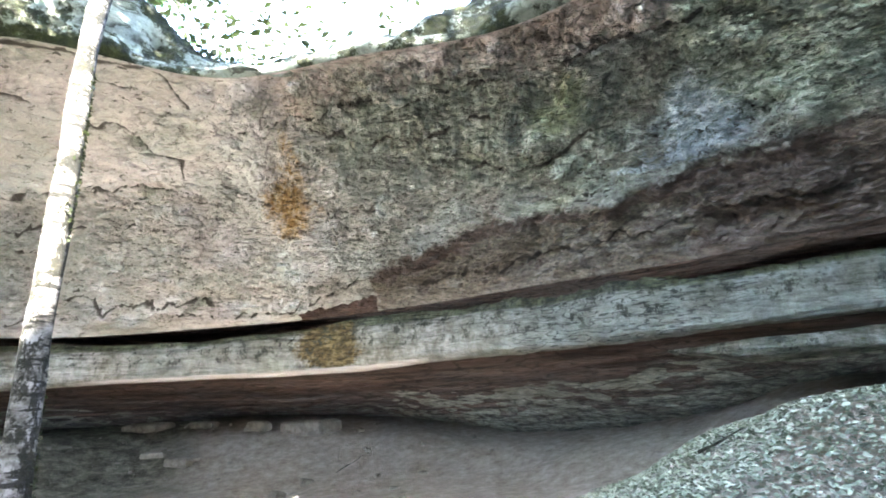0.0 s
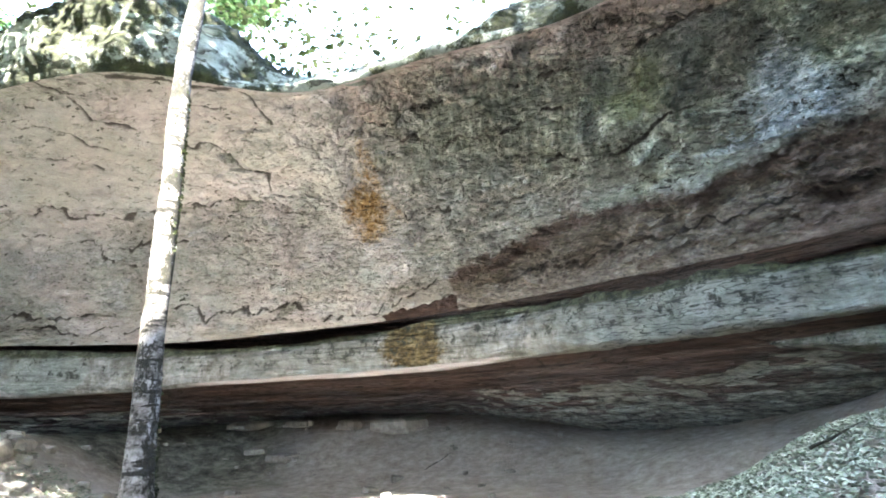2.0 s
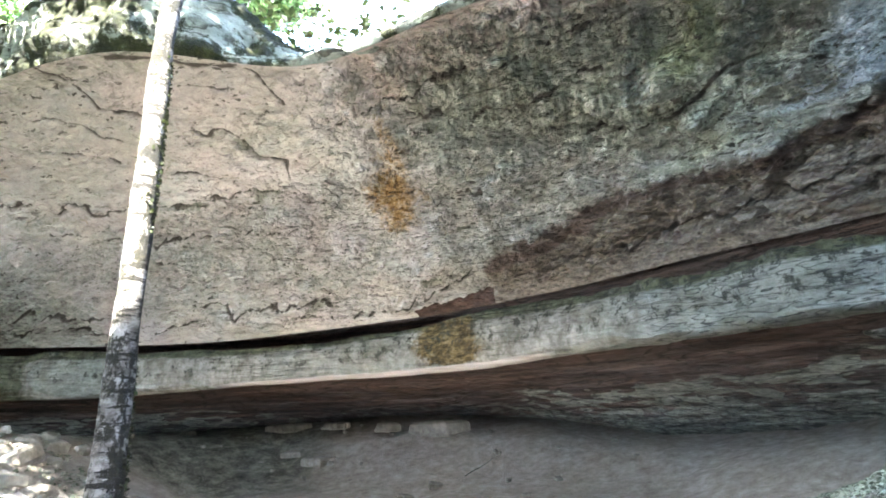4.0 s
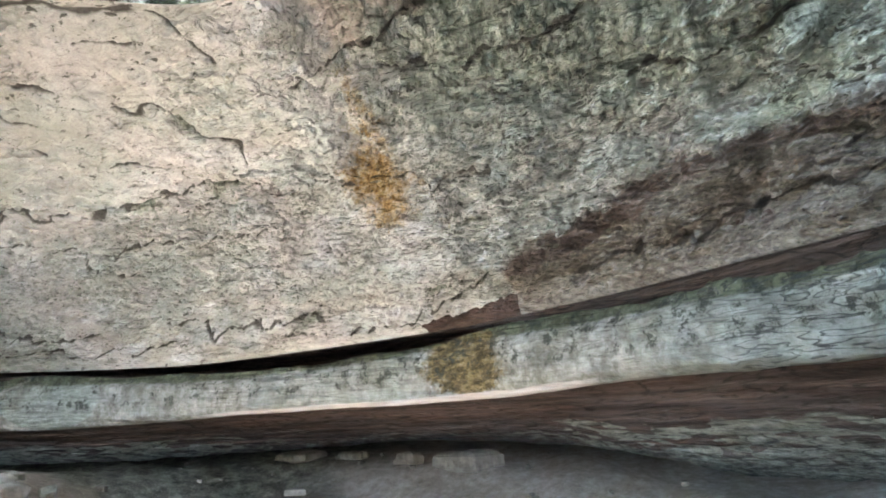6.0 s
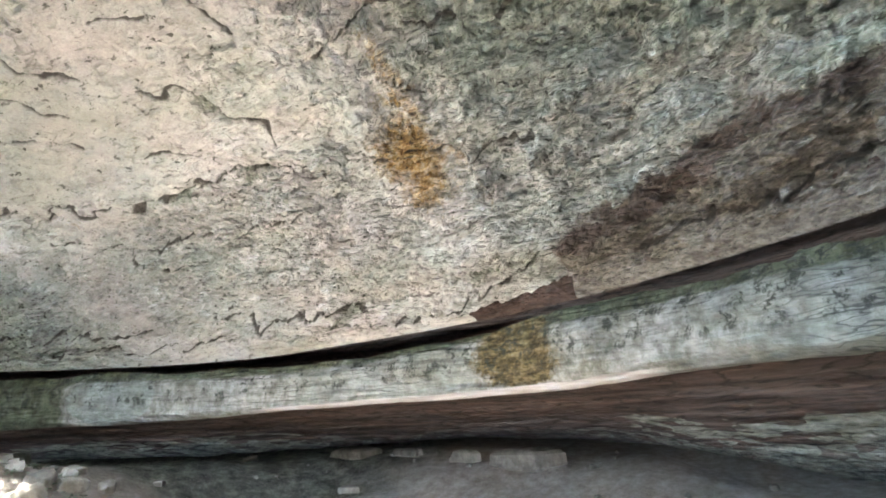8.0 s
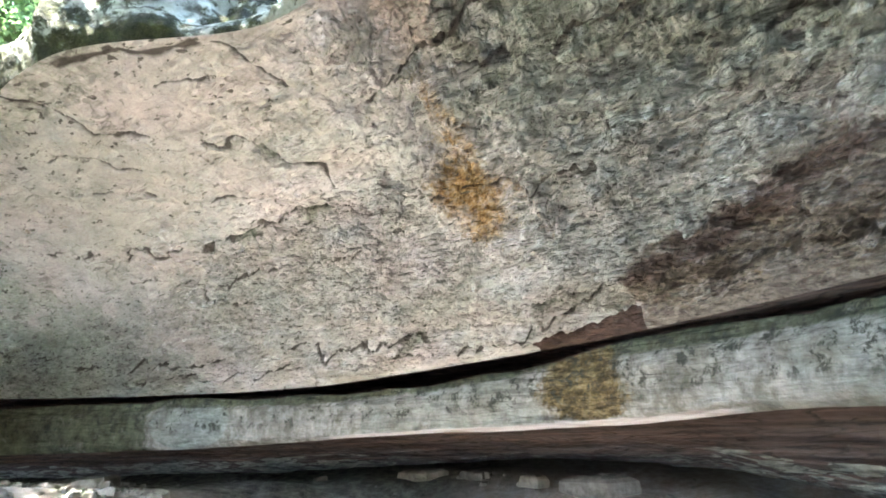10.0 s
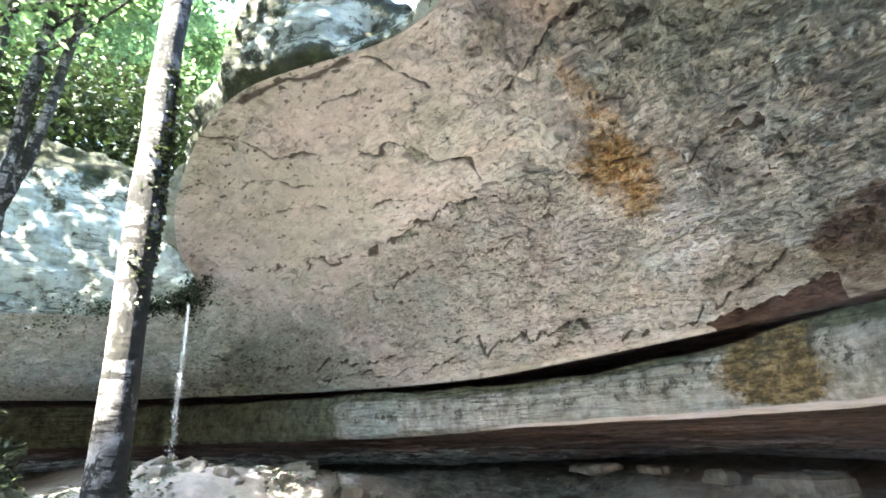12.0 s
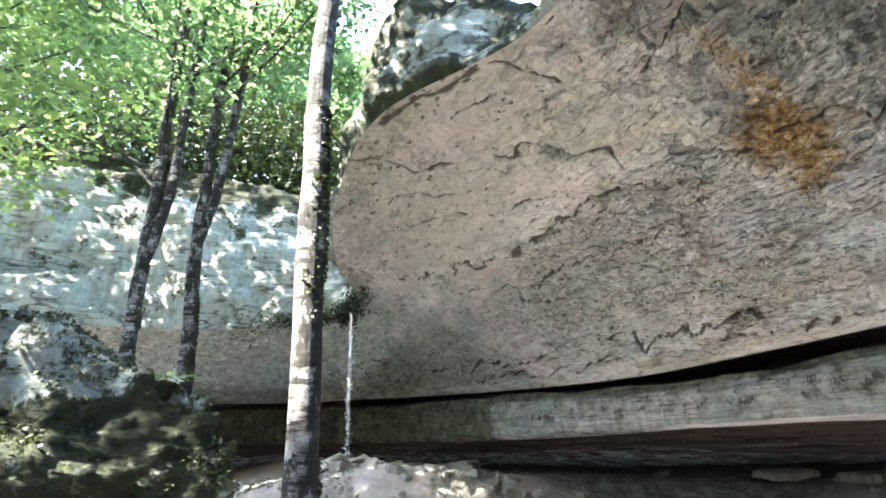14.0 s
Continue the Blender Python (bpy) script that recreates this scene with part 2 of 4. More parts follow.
def ledge_rock():
    m = Nodes("limestone_ledge", 0.88)
    lay = m.stretch((0.8, 0.8, 2.3))
    scale_h, scale_edge = m.flakes(2.6, m.warped(m.stretch((0.5, 0.5, 3.0)), 0.12), 7.0, 2)
    base = m.ramp(m.noise(3.2, 9, 0.76, m.stretch((1, 1, 0.75))), [(0.28, (0.12, 0.12, 0.092)), (0.43, (0.255, 0.25, 0.205)), (0.53, (0.44, 0.43, 0.385)), (0.68, (0.64, 0.62, 0.57))])
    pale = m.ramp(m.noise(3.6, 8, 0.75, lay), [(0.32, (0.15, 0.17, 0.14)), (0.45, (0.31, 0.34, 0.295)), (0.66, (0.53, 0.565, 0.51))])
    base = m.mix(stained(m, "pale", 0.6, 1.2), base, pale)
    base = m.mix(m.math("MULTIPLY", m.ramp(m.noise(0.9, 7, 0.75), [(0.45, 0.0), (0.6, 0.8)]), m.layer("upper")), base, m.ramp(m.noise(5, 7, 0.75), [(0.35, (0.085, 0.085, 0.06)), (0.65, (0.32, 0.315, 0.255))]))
    green = m.ramp(m.noise(4, 7, 0.75, m.stretch((1, 1, 0.6))), [(0.35, (0.05, 0.055, 0.03)), (0.7, (0.23, 0.245, 0.16))])
    base = m.mix(stained(m, "green", 0.6, 1.5), base, green)
    moss = m.ramp(m.noise(7, 8, 0.78, m.stretch((0.8, 0.8, 1.6))), [(0.36, (0.03, 0.025, 0.012)), (0.47, (0.105, 0.08, 0.036)), (0.56, (0.25, 0.19, 0.09)), (0.68, (0.40, 0.34, 0.24))])
    base = m.mix(stained(m, "moss", 0.5, 1.9), base, moss)
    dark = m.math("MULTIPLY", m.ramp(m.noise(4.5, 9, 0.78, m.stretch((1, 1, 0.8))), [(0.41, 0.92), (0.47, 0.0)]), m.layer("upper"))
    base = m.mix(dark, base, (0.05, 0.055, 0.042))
    base = m.mix(1.0, base, m.ramp(m.noise(1.6, 9, 0.76, m.stretch((1, 1, 1.5))), [(0.34, 0.62), (0.5, 0.96), (0.64, 1.16)]), "MULTIPLY")
    base = m.mix(m.math("MULTIPLY", scale_edge, m.layer("broken")), base, (0.045, 0.05, 0.048))
    # pale lower rim: the bright light along this edge is painted into the colour
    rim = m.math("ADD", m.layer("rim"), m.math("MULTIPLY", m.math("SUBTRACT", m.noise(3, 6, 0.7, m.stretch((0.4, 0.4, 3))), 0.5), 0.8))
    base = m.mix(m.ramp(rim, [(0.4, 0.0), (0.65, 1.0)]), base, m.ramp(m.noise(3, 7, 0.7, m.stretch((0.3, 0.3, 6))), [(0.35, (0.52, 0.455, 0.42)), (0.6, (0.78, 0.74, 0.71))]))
    base = m.mix(m.ramp(m.layer("crack"), [(0.35, 0.0), (0.8, 0.9)]), base, (0.05, 0.05, 0.045))
    m.bump(m.noise(4.5, 9, 0.78, m.stretch((1, 1, 1.6))), 0.16)
    m.bump(scale_h, 0.07)
    m.bump(m.noise(30, 4, 0.7), 0.015)
    return m.colour(base)


def strata_rock():
    m = Nodes("brown_strata", 0.82)
    v = m.stretch((0.22, 0.22, 9))
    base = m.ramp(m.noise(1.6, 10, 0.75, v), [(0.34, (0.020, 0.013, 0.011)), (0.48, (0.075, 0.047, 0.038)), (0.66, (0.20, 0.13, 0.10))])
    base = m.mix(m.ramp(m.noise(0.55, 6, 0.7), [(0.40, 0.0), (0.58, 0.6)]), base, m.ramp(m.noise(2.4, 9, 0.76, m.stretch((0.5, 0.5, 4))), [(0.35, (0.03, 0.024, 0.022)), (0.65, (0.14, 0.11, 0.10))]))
    shelf, shelf_edge = m.flakes(1.5, m.warped(m.stretch((0.5, 0.5, 4.0)), 0.15), 7.0, 2)
    # loose grey plates on the steps
    plate = m.voronoi(3.6, m.warped(m.stretch((0.55, 0.8, 2.6)), 0.22))
    plates = m.math("MULTIPLY", m.ramp(plate, [(0.48, 0.0), (0.52, 0.92)]), m.ramp(m.math("ADD", m.layer("plates"), m.math("MULTIPLY", m.math("SUBTRACT", m.noise(1.2, 5), 0.5), 1.2)), [(0.4, 0.0), (0.6, 1.0)]))
    base = m.mix(plates, base, m.ramp(m.noise(6, 8, 0.76, m.stretch((1, 1, 2))), [(0.33, (0.13, 0.123, 0.10)), (0.5, (0.28, 0.268, 0.222)), (0.66, (0.44, 0.42, 0.36))]))
    grey = m.ramp(m.noise(5, 9, 0.78, m.stretch((1, 1, 2.0))), [(0.38, (0.035, 0.035, 0.028)), (0.5, (0.14, 0.138, 0.112)), (0.64, (0.33, 0.32, 0.265))])
    base = m.mix(stained(m, "grey", 0.6, 1.6), base, grey)
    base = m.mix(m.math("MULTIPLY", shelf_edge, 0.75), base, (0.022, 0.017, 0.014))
    m.bump(m.noise(2, 9, 0.75, v), 0.14)
    m.bump(shelf, 0.06)
    m.bump(plate, 0.04)
    m.bump(m.noise(8, 8, 0.78), 0.06)
    return m.colour(base)


def face_rock():
    m = Nodes("mossy_limestone", 0.9)
    relief = m.noise(3.2, 10, 0.76, m.stretch((1, 1, 1.4)))
    beds, bed_edge = m.flakes(1.1, m.warped(m.stretch((0.5, 0.5, 2.4)), 0.3), 7.0, 2)
    base = m.ramp(m.noise(1.0, 8, 0.72), [(0.3, (0.205, 0.235, 0.195)), (0.7, (0.41, 0.445, 0.375))])
    base = m.mix(m.ramp(m.noise(2.2, 8, 0.75, m.stretch((1.6, 1.6, 0.4))), [(0.40, 0.6), (0.52, 0.0)]), base, (0.12, 0.135, 0.105))
    base = m.mix(m.ramp(relief, [(0.36, 0.85), (0.45, 0.0)]), base, (0.08, 0.09, 0.065))
    base = m.mix(m.math("MULTIPLY", bed_edge, m.ramp(m.noise(1.1, 4), [(0.44, 0.0), (0.56, 0.85)])), base, (0.045, 0.045, 0.035))
    moss = m.ramp(m.noise(9, 7, 0.75), [(0.34, (0.005, 0.007, 0.003)), (0.5, (0.015, 0.019, 0.006)), (0.68, (0.05, 0.058, 0.020))])
    k = m.math("ADD", m.layer("moss"), m.math("MULTIPLY", m.math("SUBTRACT", m.noise(2.0, 9, 0.78), 0.5), 2.6))
    base = m.mix(m.ramp(k, [(0.40, 0.0), (0.55, 1.0)]), base, moss)
    m.bump(relief, 0.30)
    m.bump(beds, 0.08)
    m.bump(m.noise(22, 5, 0.7), 0.04)
    return m.colour(base)


def soil():
    m = Nodes("leaf_litter_soil", 0.95)
    base = m.ramp(m.noise(3, 8, 0.75), [(0.3, (0.11, 0.085, 0.06)), (0.7, (0.24, 0.20, 0.155))])
    dust = m.ramp(m.noise(7, 7, 0.72), [(0.3, (0.28, 0.262, 0.235)), (0.7, (0.50, 0.472, 0.43))])
    earth = m.ramp(m.noise(4, 9, 0.78), [(0.30, (0.165, 0.140, 0.112)), (0.5, (0.30, 0.265, 0.222)), (0.68, (0.46, 0.42, 0.365))])
    base = m.mix(m.layer("dust"), base, dust)
    base = m.mix(m.layer("earth"), base, earth)
    # darker greenish floor colour that holds the hollow's shade
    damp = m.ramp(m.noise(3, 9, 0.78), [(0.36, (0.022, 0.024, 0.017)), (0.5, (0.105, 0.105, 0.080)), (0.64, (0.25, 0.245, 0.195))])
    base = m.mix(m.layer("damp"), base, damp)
    base = m.mix(m.ramp(m.noise(30, 3, 0.6), [(0.60, 0.0), (0.66, 0.5)]), base, (0.40, 0.38, 0.33))
    m.bump(m.noise(4, 9, 0.75), 0.12)
    m.bump(m.noise(40, 4, 0.7), 0.015)
    return m.colour(base)


def bark():
    m = Nodes("lichened_bark", 0.9)
    base = m.ramp(m.noise(6, 7, 0.72, m.stretch((1.2, 1.2, 1.6))), [(0.38, (0.06, 0.055, 0.045)), (0.48, (0.12, 0.112, 0.095)), (0.60, (0.26, 0.25, 0.228))])
    rings = m.ramp(m.noise(2.6, 5, 0.65, m.stretch((0.8, 0.8, 4.5))), [(0.43, 0.95), (0.47, 0.0)])
    base = m.mix(rings, base, (0.009, 0.008, 0.006))
    moss = m.ramp(m.noise(16, 6, 0.75), [(0.3, (0.003, 0.0032, 0.0014)), (0.55, (0.010, 0.0095, 0.0042)), (0.72, (0.034, 0.031, 0.014))])
    n = m.add("ShaderNodeSeparateXYZ")
    m.link(m.add("ShaderNodeNewGeometry").outputs["True Normal"], n.inputs[0])
    shade_side = m.math("MULTIPLY", n.outputs["Y"], 0.05)          # moss thrives on the side away from the sun
    k = m.math("ADD", m.noise(4.2, 8, 0.76, m.stretch((1.3, 1.3, 0.9))), shade_side)
    base = m.mix(m.ramp(k, [(0.46, 0.0), (0.50, 0.95)]), base, moss)
    m.bump(m.noise(10, 7, 0.75), 0.05)
    m.bump(k, 0.05)
    return m.colour(base)


def leafy(name, dark, light, through_light=0.5):
    m = Nodes(name, 0.55)
    c = m.ramp(m.add("ShaderNodeNewGeometry").outputs["Random Per Island"], [(0.0, dark), (1.0, light)])
    m.colour(c)
    tr = m.add("ShaderNodeBsdfTranslucent")
    m.link(c, tr.inputs[0])
    mx = m.add("ShaderNodeMixShader")
    mx.inputs[0].default_value = through_light
    m.link(m.b.outputs[0], mx.inputs[1])
    m.link(tr.outputs[0], mx.inputs[2])
    m.link(mx.outputs[0], m.t.nodes["Material Output"].inputs[0])
    return m.m


def stone():
    m = Nodes("loose_limestone", 0.9)
    base = m.ramp(m.noise(4, 8, 0.75), [(0.33, (0.10, 0.092, 0.077)), (0.65, (0.29, 0.275, 0.235))])
    m.bump(m.noise(9, 7, 0.7), 0.05)
    return m.colour(base)


def water():
    m = Nodes("falling_water", 0.12)
    m.b.inputs["Transmission Weight"].default_value = 0.55
    m.b.inputs["IOR"].default_value = 1.33
    return m.colour(m.ramp(m.noise(20, 2), [(0.3, (0.75, 0.8, 0.85)), (0.7, (0.95, 0.97, 1.0))]))


ROOF, LEDGE, STRATA, FACE, SOIL, BARK, STONE, WATER = (f() for f in (ceiling_rock, ledge_rock, strata_rock, face_rock, soil, bark, stone, water))
LEAF = leafy("beech_leaves", (0.04, 0.085, 0.030), (0.16, 0.245, 0.10), 0.55)
LEAF_BRIGHT = leafy("maple_leaves", (0.05, 0.10, 0.028), (0.19, 0.26, 0.075), 0.5)
# far darker than living leaves: the canopy's shade is put into this colour
LEAF_SHADED = leafy("undergrowth_leaves", (0.006, 0.011, 0.004), (0.022, 0.034, 0.010), 0.2)
MOSS_TUFT = leafy("moss_tufts", (0.005, 0.007, 0.003), (0.045, 0.058, 0.020), 0.2)
LITTER = leafy("dry_leaves", (0.075, 0.09, 0.062), (0.25, 0.275, 0.21), 0.1)

# ---- plan of the shelter: stations along the wall, from far along the gorge round to the near flank ----
# the wall line: x, y, roof edge over the slot, ledge top, ledge bottom, depth of the hollow below, height of its back
WALL = [(-21, -6, 3.6, 3.4, 2.2, 5, 1.2), (-21, 1, 3.6, 3.4, 2.2, 5, 1.2), (-19.5, 6, 3.52, 3.30, 2.2, 5, 1.2),
        (-15.5, 9.3, 3.46, 3.25, 2.19, 4.5, 1.2), (-11.7, 10.6, 3.35, 3.21, 2.21, 4.6, 1.25), (-8, 11.4, 3.31, 3.16, 2.31, 4.8, 1.42),
        (-5.4, 11.7, 3.43, 3.22, 2.37, 4.8, 1.5), (-2.5, 11.6, 3.57, 3.42, 2.40, 4.6, 1.35), (0, 10.8, 3.67, 3.48, 2.55, 3.7, 0.85),
        (2, 9.2, 3.62, 3.42, 2.50, 3.2, 1.0), (4, 7.6, 3.57, 3.36, 2.53, 2.7, 1.45), (6, 6.4, 3.74, 3.42, 2.58, 2.4, 1.75),
        (9.5, 4.5, 3.8, 3.4, 2.6, 2.2, 1.9), (14, 2, 3.9, 3.4, 2.6, 2.0, 2.0)]
# the lip of the roof: x, y, z, top of the cliff face over it
LIP = [(-13.5, -6, 4.8, 9.4), (-13.7, 1, 4.8, 9.3), (-13.3, 4.6, 4.85, 8.9), (-12.3, 7.1, 5.2, 7.6), (-10.2, 6.12, 5.78, 7.4),
       (-7.7, 5.5, 5.88, 7.6), (-5.2, 5.4, 6.0, 7.8), (-3.0, 6.35, 6.0, 6.6), (-0.9, 5.95, 6.0, 6.8), (0.9, 5.6, 6.05, 7.2),
       (2.3, 4.7, 6.1, 8.0), (4.0, 3.4, 6.3, 8.8), (7.0, 1.5, 6.5, 9), (12, -1, 6.5, 9)]
US = np.concatenate([np.linspace(0.02, 3.2, 130, endpoint=False), np.linspace(3.2, 10.6, 720, endpoint=False), np.linspace(10.6, 12.6, 90)])
NU = len(US)
WL, LP = smooth_curve(WALL, US), smooth_curve(LIP, US)
tang = np.gradient(WL[:, :2], axis=0)
tang /= np.linalg.norm(tang, axis=1, keepdims=True)
INWARD = np.stack([-tang[:, 1], tang[:, 0]], 1)     # away from the open air


def blob(P, centre, radii, soft=0.5):
    """1 inside an ellipsoid, fading outwards."""
    d = np.sqrt((((P - np.array(centre)) / np.array(radii)) ** 2).sum(-1))
    return np.clip(1 + (1 - d) / soft * 0.5, 0, 1) * (d < 1 + 2 * soft)


def crack_line(P, width, *places, axes=(0, 1), wander=0.06, seed=1, wob=None):
    """A wandering crack through a few places, laid on a surface along two of its axes; it thins towards its ends."""
    q = P[..., axes] + wander * 1.4 * wob[..., :2]
    best = np.full(P.shape[:2], 9.0)
    for i, (a, b) in enumerate(zip(places[:-1], places[1:])):
        a, b = np.array(a, float), np.array(b, float)
        e = b - a
        k = np.clip(((q - a) @ e) / (e @ e), 0, 1)
        best = np.minimum(best, np.linalg.norm(q - a - k[..., None] * e, axis=-1))
    w = width * (0.85 + 0.75 * np.roll(wob[..., 2], seed * 37, 0))
    return np.clip(1.35 - best / np.maximum(w, 0.004), 0, 1)


# ---- roof of the shelter ----
def roof_cracks(P):
    wob = np.stack([fbm(P * 2.6, 4, 201), fbm(P * 2.6 + 9, 4, 204), fbm(P * 2.3, 2, 207)], -1)
    flat = [crack_line(P, 0.035, (-6.2, 5.35), (-6.16, 5.87), (-6.15, 6.3), (-5.8, 6.75), seed=1, wob=wob),
            crack_line(P, 0.035, (-7.5, 5.7), (-7.3, 6.3), (-6.95, 6.4), (-6.4, 7.0), seed=2, wob=wob),
            crack_line(P, 0.04, (-5.3, 7.1), (-5.1, 7.4), (-4.65, 7.33), (-4.5, 7.85), (-4.2, 8.1), (-4.25, 8.45), seed=3, wob=wob),
            crack_line(P, 0.07, (-5.3, 5.5), (-4.7, 5.75), (-4.3, 6.0), (-3.9, 6.1), seed=4, wob=wob),
            crack_line(P, 0.035, (-4.8, 6.3), (-4.6, 6.3), (-4.25, 6.4), seed=5, wob=wob),
            crack_line(P, 0.05, (-10.4, 7.5), (-8.9, 8.1), (-7.7, 8.4), (-6.4, 8.6), (-5.3, 8.6), (-3.9, 9.0), seed=6, wob=wob, wander=0.12),
            crack_line(P, 0.04, (-6.4, 8.0), (-5.9, 8.0), (-5.5, 8.25), seed=7, wob=wob),
            crack_line(P, 0.045, (-3.1, 7.7), (-1.42, 7.14), (0.52, 6.65), (1.5, 6.27), (2.17, 5.91), (3.2, 5.25), seed=8, wob=wob, wander=0.05),
            crack_line(P, 0.04, (0.65, 8.2), (1.35, 7.95), (2.0, 7.4), (2.6, 6.9), seed=9, wob=wob),
            crack_line(P, 0.05, (1.15, 5.85), (2.0, 5.88), (2.55, 5.8), (3.25, 5.2), seed=10, wob=wob),
            crack_line(P, 0.03, (-3.75, 6.2), (-3.6, 7.0), seed=11, wob=wob),
            crack_line(P, 0.03, (-8.6, 6.6), (-7.6, 6.9), (-6.9, 7.4), seed=17, wob=wob),
            crack_line(P, 0.028, (-8.0, 9.2), (-6.9, 9.3), (-5.8, 9.5), (-4.6, 9.4), seed=20, wob=wob),
            crack_line(P, 0.03, (-3.3, 8.9), (-2.2, 9.35), (-1.2, 9.2), seed=21, wob=wob),
            crack_line(P, 0.028, (-2.2, 7.7), (-1.2, 7.9), (-0.2, 7.7), (0.8, 7.3), seed=22, wob=wob),
            crack_line(P, 0.03, (-9.5, 8.6), (-8.4, 9.2), (-7.4, 9.9), seed=23, wob=wob)]
    low = P[..., 2] < 4.6
    upright = [crack_line(P, 0.03, (-7.7, 4.0), (-6.9, 3.8), (-5.6, 3.95), (-4.8, 3.92), axes=(0, 2), seed=12, wob=wob),
               crack_line(P, 0.025, (-5.6, 3.75), (-4.7, 3.68), (-3.5, 3.7), (-1.6, 4.15), axes=(0, 2), seed=13, wob=wob),
               crack_line(P, 0.03, (-14.9, 4.4), (-12.0, 3.85), (-9.0, 3.9), axes=(0, 2), seed=14, wob=wob),
               crack_line(P, 0.025, (-12.0, 3.6), (-8.0, 3.62), axes=(0, 2), seed=15, wob=wob),
               crack_line(P, 0.03, (-0.6, 3.95), (2.5, 4.0), (5.5, 4.2), axes=(0, 2), seed=16, wob=wob)]
    pits = np.zeros(P.shape[:2])
    for c, r in (((-6.44, 8.61, 5.2), 0.17), ((-4.58, 7.5, 5.75), 0.09), ((-0.62, 7.3, 5.7), 0.22), ((-5.1, 11.15, 3.97), 0.14), ((-4.9, 8.75, 5.4), 0.14), ((-2.4, 10.9, 4.1), 0.1)):
        pits = np.maximum(pits, blob(P + 0.16 * wob, c, (r, r * 0.6, r), 0.6))
    return np.maximum(np.maximum.reduce(flat) * ~low, np.maximum.reduce(upright) * low), pits


def build_roof():
    nv = 400
    a = np.linspace(0, 1, nv) ** 1.2
    base, lip = WL[:, None, :3], LP[:, None, :3]
    P = base + (lip - base) * np.stack([a, a, 1 - (1 - a) ** 2.0], -1)[None]
    n = grid_normals(P)
    n = n * np.sign(n[..., 2:3])                     # up into the rock
    rx, ry, rz = P[..., 0], P[..., 1], P[..., 2]
    smooth = sstep(-2.6, -3.8, rx) * sstep(8.9, 8.3, ry)      # the smooth pinkish part
    big = fbm(P * 0.45, 3, 3) * 0.16
    mid = fbm(P * np.array([1.3, 1.3, 2.6]), 4, 11) * (0.095 - 0.02 * smooth)
    ripple = fbm(np.stack([rx * 1.6 + ry * 0.8, ry * 3.2 - rx * 1.4, rz * 3], -1), 4, 17) * 0.05 * smooth
    t = fbm(P * np.array([2.6, 1.7, 4.0]) + 3, 3, 29) * 3.2
    flake = (np.floor(t) + sstep(0.72, 1.0, t - np.floor(t))) * 0.065 * (1 - 0.7 * smooth)
    fine = -np.abs(fbm(P * np.array([7, 5, 11.0]), 3, 23)) * (0.10 - 0.075 * smooth)
    bed = fbm(np.stack([rx * 0.35, ry * 0.35, rz * 7], -1), 3, 33) * 0.05 * sstep(5.0, 4.2, rz)
    shut = (1 - sstep(0.93, 0.995, a))[None]
    ease = sstep(0, 0.08, a)[None] * shut
    cr, pits = roof_cracks(P)
    dent = sstep(0.18, 0.62, fbm(P * np.array([2.2, 3.6, 5.5]) + 13, 4, 61)) * (0.08 - 0.06 * smooth)
    nick = sstep(0.25, 0.6, fbm(P * np.array([5.5, 8.5, 12.0]) + 4, 3, 65)) * (0.05 - 0.03 * smooth)
    fold = sstep(8.35, 8.75, ry + 0.12 * fbm(P * 1.5, 3, 36)) * sstep(-11, -9, rx) * sstep(-3.2, -4.2, rx) * 0.07
    off = ry - np.interp(rx, [-4.5, -3.15, -1.42, 0.52, 1.5, 2.17, 3.26, 5], [8.1, 7.72, 7.14, 6.65, 6.27, 5.91, 5.23, 4.2]) + 0.10 * fbm(P * 1.6, 3, 37)
    step = sstep(0, 0.10, off) * sstep(-3.0, -1.6, rx) * sstep(5.0, 4.0, rx) * 0.14      # the strip by the lip hangs lower
    scoop = 0.16 * blob(P, (2.6, 6.55, 5.4), (0.5, 0.55, 0.35), 0.8)
    t2 = fbm(P * np.array([3.4, 4.4, 7.5]) + 5, 3, 43) * 3.0
    scale = (t2 - np.floor(t2)) * 0.075 * np.clip(blob(P, (3.6, 6.1, 5.3), (0.9, 1.1, 0.6), 0.6) + 0.7 * blob(P, (4.9, 5.2, 5.55), (1.3, 1.0, 0.6), 0.6), 0, 1)
    P = P + n * ((big + mid + ripple + flake + bed + step + scoop + scale + fold + dent + nick) * ease + (fine * sstep(0.0, 0.05, a)[None] + cr * 0.05 + pits * 0.10) * shut)[..., None]
    ztop = np.interp(rx, [-2.5, -1.5, -0.1, 0.8, 1.7, 2.5, 3.4, 4.0, 5.4, 9], [4.2, 4.3, 4.5, 4.66, 4.58, 4.46, 4.64, 4.70, 4.86, 5.1]) + 0.05 * fbm(P * 1.1, 3, 38)
    wide = fbm(P * 0.7, 3, 39)
    band = sstep(-2.3, -0.9, rx + 0.15 * wide) * (1 - sstep(-0.22, 0.16, rz - ztop))
